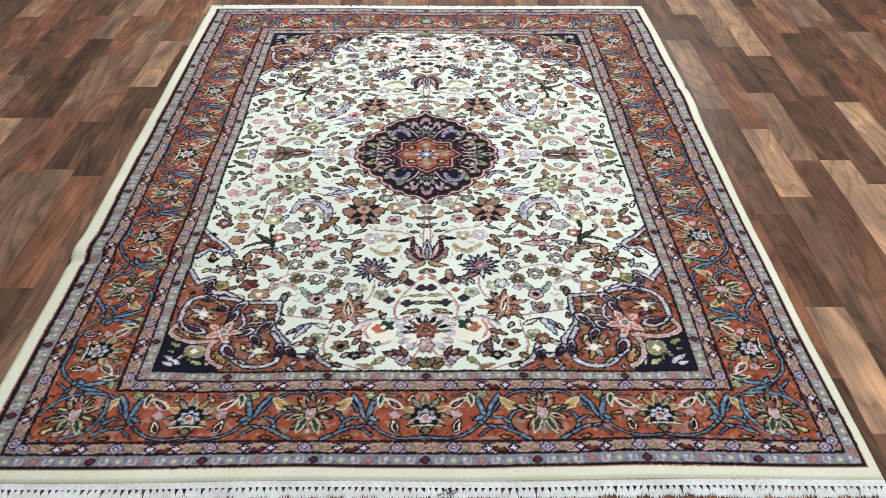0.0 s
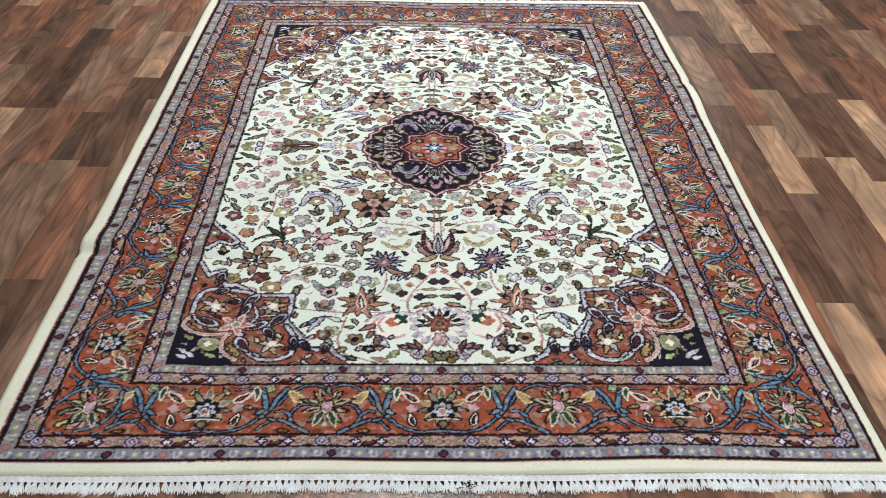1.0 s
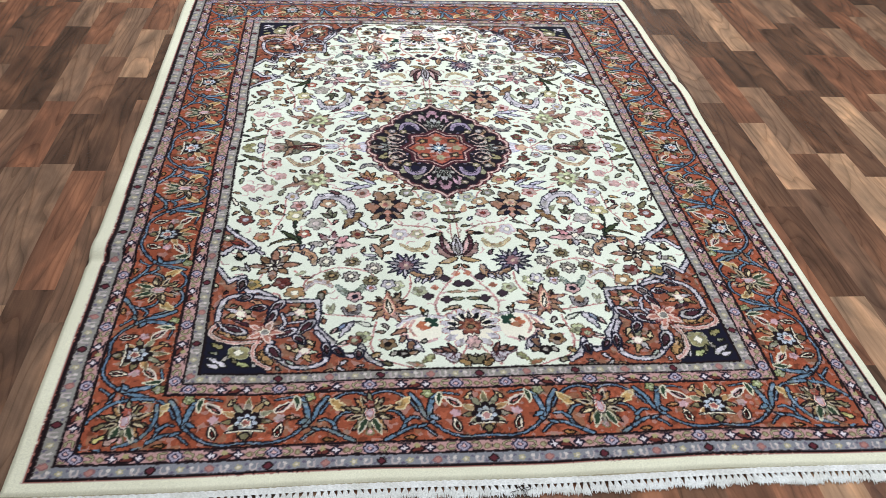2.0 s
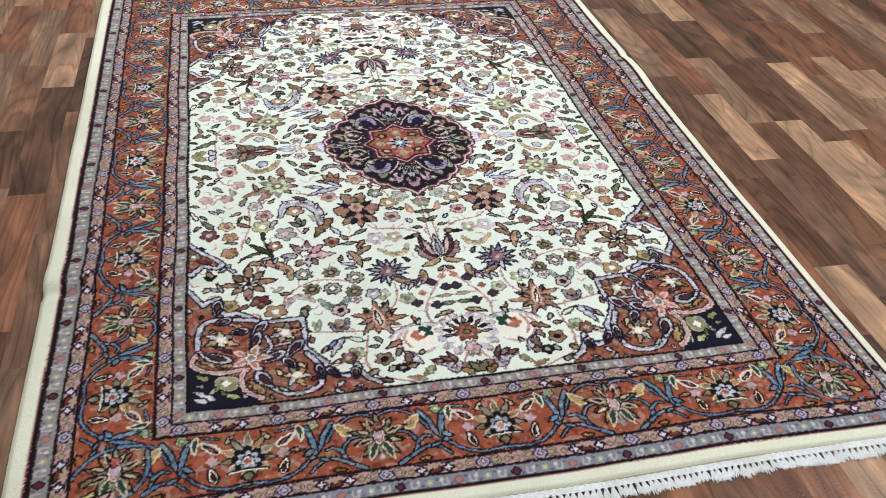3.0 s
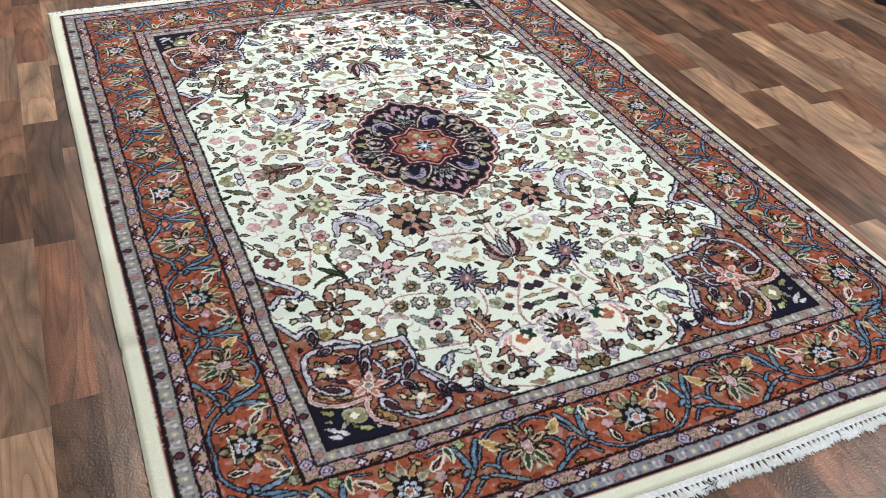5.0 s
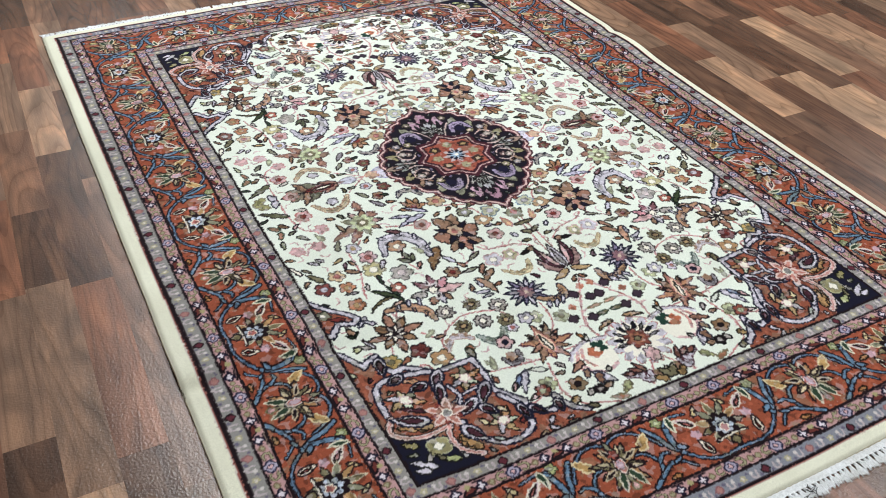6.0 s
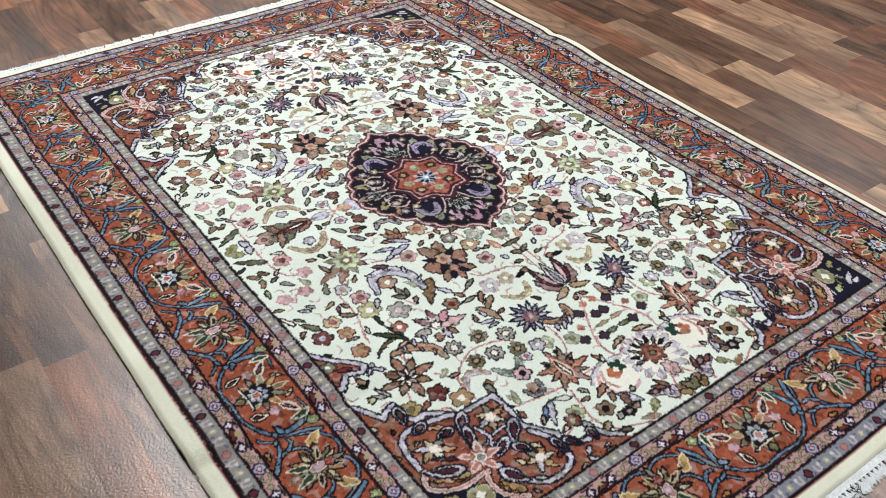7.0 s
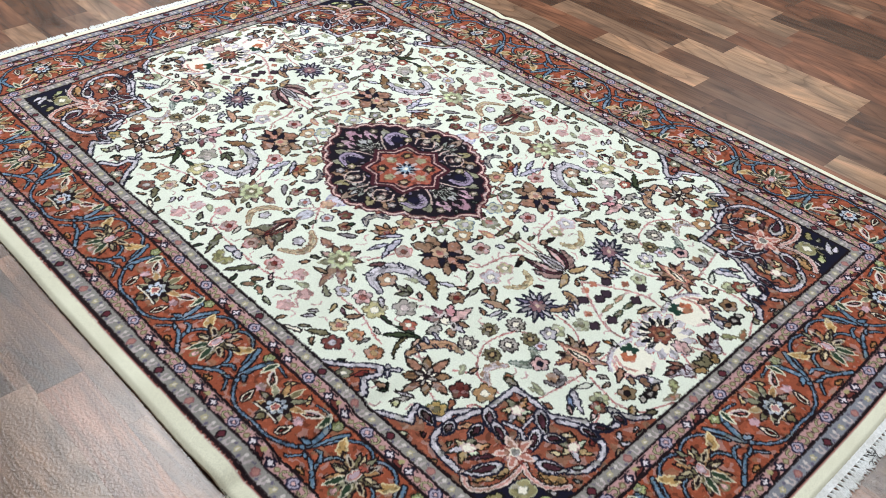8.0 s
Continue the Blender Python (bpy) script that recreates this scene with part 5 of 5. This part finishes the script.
def tassel_shape(seed):
    """A bunch of cotton ends tied in a knot at the origin, fanning out along -y."""
    r = random.Random(seed)
    verts, faces = [], []
    for q, (y, w, h) in enumerate(((0.003, 0.0032, 0.0022), (-0.001, 0.0042, 0.0038), (-0.004, 0.0046, 0.0042), (-0.007, 0.0034, 0.0030))):
        verts += [(w * math.cos(a), y, 0.0016 + h * max(-0.3, math.sin(a))) for a in [math.pi * k / 5 for k in range(6)]]
        if q:
            faces += [(6 * q + k, 6 * q + k + 1, 6 * q - 5 + k, 6 * q - 6 + k) for k in range(5)]
    for s in range(11):
        f = (s - 5) / 5
        off, spread, l = f * 0.0030, f * r.uniform(0.0050, 0.0085), r.uniform(0.017, 0.027)
        base = len(verts)
        for q in range(5):
            t = q / 4
            x = off + spread * t ** 0.7 + r.uniform(-0.0006, 0.0006)
            y, z, w = -0.004 - l * t, 0.0036 - 0.0022 * t + r.uniform(0, 0.0012), (0.0010, 0.0011, 0.0012, 0.0011, 0.0005)[q]
            verts += [(x - w, y, z - w * 0.8), (x, y, z + w), (x + w, y, z - w * 0.8)]
        for q in range(4):
            for e in range(2):
                a = base + 3 * q + e
                faces.append((a, a + 3, a + 4, a + 1))
    return verts, faces


TASSELS = [mesh_of("tassel", *tassel_shape(s), COTTON, True) for s in range(8)]
r = random.Random(21)
COUNT = 142
verts, faces = [], []
for sign in (-1, 1):
    for i in range(COUNT):
        x = -RU + 0.004 + (2 * RU - 0.008) * i / (COUNT - 1) + r.uniform(-0.0012, 0.0012)
        a, b, _ = lie(np.array(x), np.array(sign * (RV + 0.0115)))
        lean = 9 * math.sin(i * 0.3 + sign) + r.uniform(-7, 7)
        if r.random() < 0.05:
            lean += r.choice((-28, 25))
        m = pose(float(a), float(b), 0.0005, 0, 0, lean + (180 if sign > 0 else 0)) @ Matrix.Diagonal((r.uniform(0.74, 0.9), r.uniform(0.75, 1.0), 0.9, 1))
        if sign < 0:
            ob = child(new("tassel", r.choice(TASSELS)), rug)
            ob.matrix_basis = m
        else:
            v, f = tassel_shape(r.randrange(8))
            base = len(verts)
            verts += [tuple(m @ Vector(p)) for p in v]
            faces += [tuple(base + k for k in q) for q in f]
tagged(child(new("far_fringe", mesh_of("far_fringe", verts, faces, COTTON, True)), rug, "white cotton fringe"), kind="stuff")

# ---- the laminate floor ----
PITCH, FIRST, SKEW = 0.0875, 0.955, math.tan(radians(0.9))
floor = tagged(new("floor", box_mesh("floor", X0, X1, Y0, Y1, -0.06, -0.0045, SUBFLOOR)), "brown walnut strip laminate floor with a satin sheen", "floor", kind="structure")


def plank_shell(w, l, t=0.0045, c=0.0001):
    """A strip about its centre, with a fine chamfer on the top edges."""
    a, b = w / 2, l / 2
    v = [(-a, -b, -t), (a, -b, -t), (a, b, -t), (-a, b, -t),
         (-a, -b, -c), (a, -b, -c), (a, b, -c), (-a, b, -c),
         (-a + c, -b + c, 0), (a - c, -b + c, 0), (a - c, b - c, 0), (-a + c, b - c, 0)]
    f = [(8, 9, 10, 11)] + [(i, (i + 1) % 4, 4 + (i + 1) % 4, 4 + i) for i in range(4)] + [(4 + i, 4 + (i + 1) % 4, 8 + (i + 1) % 4, 8 + i) for i in range(4)]
    return v, f


SHELLS = {k: mesh_of("plank_" + k, *plank_shell(PITCH, 1.0), m) for k, m in PLANK.items()}
# strips whose butt joints and tones can be told: strip number -> [(start, end, tone)]
KNOWN = {
    -1: [(-0.30, 0.304, "dark"), (0.304, 0.86, "grey")],
    0: [(-0.80, -0.216, "brown"), (-0.216, 0.17, "light"), (0.17, 0.66, "red"), (0.66, 1.119, "dark"), (1.119, 1.5, "light")],
    1: [(-0.62, -0.021, "brown"), (-0.021, 0.42, "grey"), (0.42, 0.80, "dark"), (0.80, 1.30, "grey")],
    2: [(-0.61, -0.02, "light"), (-0.02, 0.36, "brown"), (0.36, 0.72, "dark"), (0.72, 1.3, "light")],
    3: [(-0.60, -0.152, "light"), (-0.152, 0.40, "dark"), (0.40, 0.80, "brown"), (0.80, 1.2, "brown"), (1.2, 1.6, "dark")],
    4: [(-0.65, -0.10, "red"), (-0.10, 0.352, "light"), (0.352, 0.93, "dark"), (0.93, 1.4, "brown")],
    -22: [(-0.6, -0.1, "red"), (-0.1, 0.466, "dark"), (0.466, 0.85, "light"), (0.85, 1.3, "red")],
    -23: [(-0.65, -0.065, "grey"), (-0.065, 0.22, "dark"), (0.22, 0.62, "brown"), (0.62, 1.05, "grey")],
    -24: [(-0.5, -0.08, "grey"), (-0.08, 0.299, "red"), (0.299, 0.72, "grey"), (0.72, 1.1, "brown")],
    -25: [(-0.3, 0.246, "brown"), (0.246, 0.87, "dark"), (0.87, 1.3, "grey")],
    -26: [(-0.2, 0.246, "light"), (0.246, 0.7, "brown"), (0.7, 1.1, "red")],
}
rnd = random.Random(11)
strips = []
for k in range(int((X0 - FIRST) / PITCH) - 1, int((X1 - FIRST) / PITCH) + 1):
    xc = FIRST + (k + 0.5) * PITCH
    runs = list(KNOWN.get(k, []))
    lo = runs[0][0] if runs else rnd.uniform(-0.4, 0.4)
    hi = runs[-1][1] if runs else lo
    while hi < Y1 + 0.3:
        l = rnd.choice((0.30, 0.38, 0.44, 0.50, 0.58))
        runs.append((hi, hi + l, ""))
        hi += l
    while lo > Y0 - 0.3:
        l = rnd.choice((0.30, 0.38, 0.44, 0.50, 0.58))
        runs.append((lo - l, lo, ""))
        lo -= l
    if not X0 + 0.16 < xc < X1 - 0.16:
        continue
    for y0, y1, tone in runs:
        y0, y1 = max(y0, Y0), min(y1, Y1)
        if y1 - y0 < 0.02:
            continue
        tone = tone or rnd.choices(("brown", "dark", "red", "grey", "light"), (46, 20, 14, 14, 6))[0]
        strips.append((xc + SKEW * (y0 + y1) / 2, (y0 + y1) / 2, y1 - y0, tone, rnd.uniform(-0.00012, 0)))


def beside_rug(x, y):
    """The floor that the walk passes nearest: a strip of plan on both sides of the rug and beyond its ends."""
    inside = abs(x) < 0.76 and abs(y) < 1.1
    return not inside and -1.5 < x < 2.05 and -1.45 < y < 1.75


near = sorted((s for s in strips if beside_rug(s[0], s[1])), key=lambda s: abs(s[0]) + 0.6 * abs(s[1]))[:300]
chosen = set(near)
turn = Matrix.Rotation(-math.atan(SKEW), 4, "Z")
for x, y, l, tone, z in near:
    ob = new("plank", SHELLS[tone])
    ob.matrix_basis = Matrix.Translation((x, y, z)) @ turn @ Matrix.Diagonal((1, l, 1, 1))
    child(ob, floor)
verts, faces = [], []
for x, y, l, tone, z in strips:
    if (x, y, l, tone, z) in chosen:
        continue
    v, f = plank_shell(PITCH, l)
    m = Matrix.Translation((x, y, z)) @ turn
    base = len(verts)
    verts += [tuple(m @ Vector(p)) for p in v]
    faces += [tuple(base + i for i in q) for q in f]
tagged(child(new("far_planks", mesh_of("far_planks", verts, faces, PLANK_REST)), floor), kind="stuff")


# ---- small things ----
def dome(name, rings, material, sides=20):
    """A turned body from (radius, height) rings."""
    verts, faces = [], []
    for r0, z in rings:
        verts += [(r0 * math.cos(2 * math.pi * i / sides), r0 * math.sin(2 * math.pi * i / sides), z) for i in range(sides)]
    for q in range(len(rings) - 1):
        for i in range(sides):
            a, b = q * sides + i, q * sides + (i + 1) % sides
            faces.append((a, b, b + sides, a + sides))
    faces.append(tuple(range((len(rings) - 1) * sides, len(rings) * sides)))
    return mesh_of(name, verts, faces, material, True)


# a dark object of unknown kind; the low dome is a made-up shape for it
lump = new("dark_lump", dome("dark_lump", [(0.034, 0), (0.036, 0.006), (0.035, 0.02), (0.030, 0.032), (0.021, 0.040), (0.009, 0.043)], RUBBER))
lump.matrix_basis = pose(2.075, 0.405, 0)
tagged(lump, "small dark rounded object of unknown kind on the planks", "floor bumper")
THREAD = plain_material("dark_thread", (0.03, 0.022, 0.02), 0.9, 400.0, 0.3)


def thread_tangle(seed):
    """A few loose dark threads lying over one another."""
    r = random.Random(seed)
    verts, faces = [], []
    for _ in range(9):
        x, y, a, z = r.uniform(-0.014, 0.014), r.uniform(-0.006, 0.006), r.uniform(0, 6.28), r.uniform(0.004, 0.007)
        base = len(verts)
        for q in range(8):
            nx, ny, w = -math.sin(a), math.cos(a), 0.0006
            verts += [(x + nx * w, y + ny * w, z), (x, y, z + 0.001), (x - nx * w, y - ny * w, z)]
            x, y, a, z = x + 0.0035 * math.cos(a), y + 0.0025 * math.sin(a), a + r.uniform(-0.9, 0.9), max(0.0015, z + r.uniform(-0.0012, 0.0008))
        for q in range(7):
            for e in range(2):
                k = base + 3 * q + e
                faces.append((k, k + 3, k + 4, k + 1))
    return verts, faces


knot = new("thread_tangle", mesh_of("thread_tangle", *thread_tangle(8), THREAD))
knot.matrix_basis = pose(0.045, -1.196, 0)
tagged(knot, "tangle of loose dark threads caught in the white fringe", "thread")
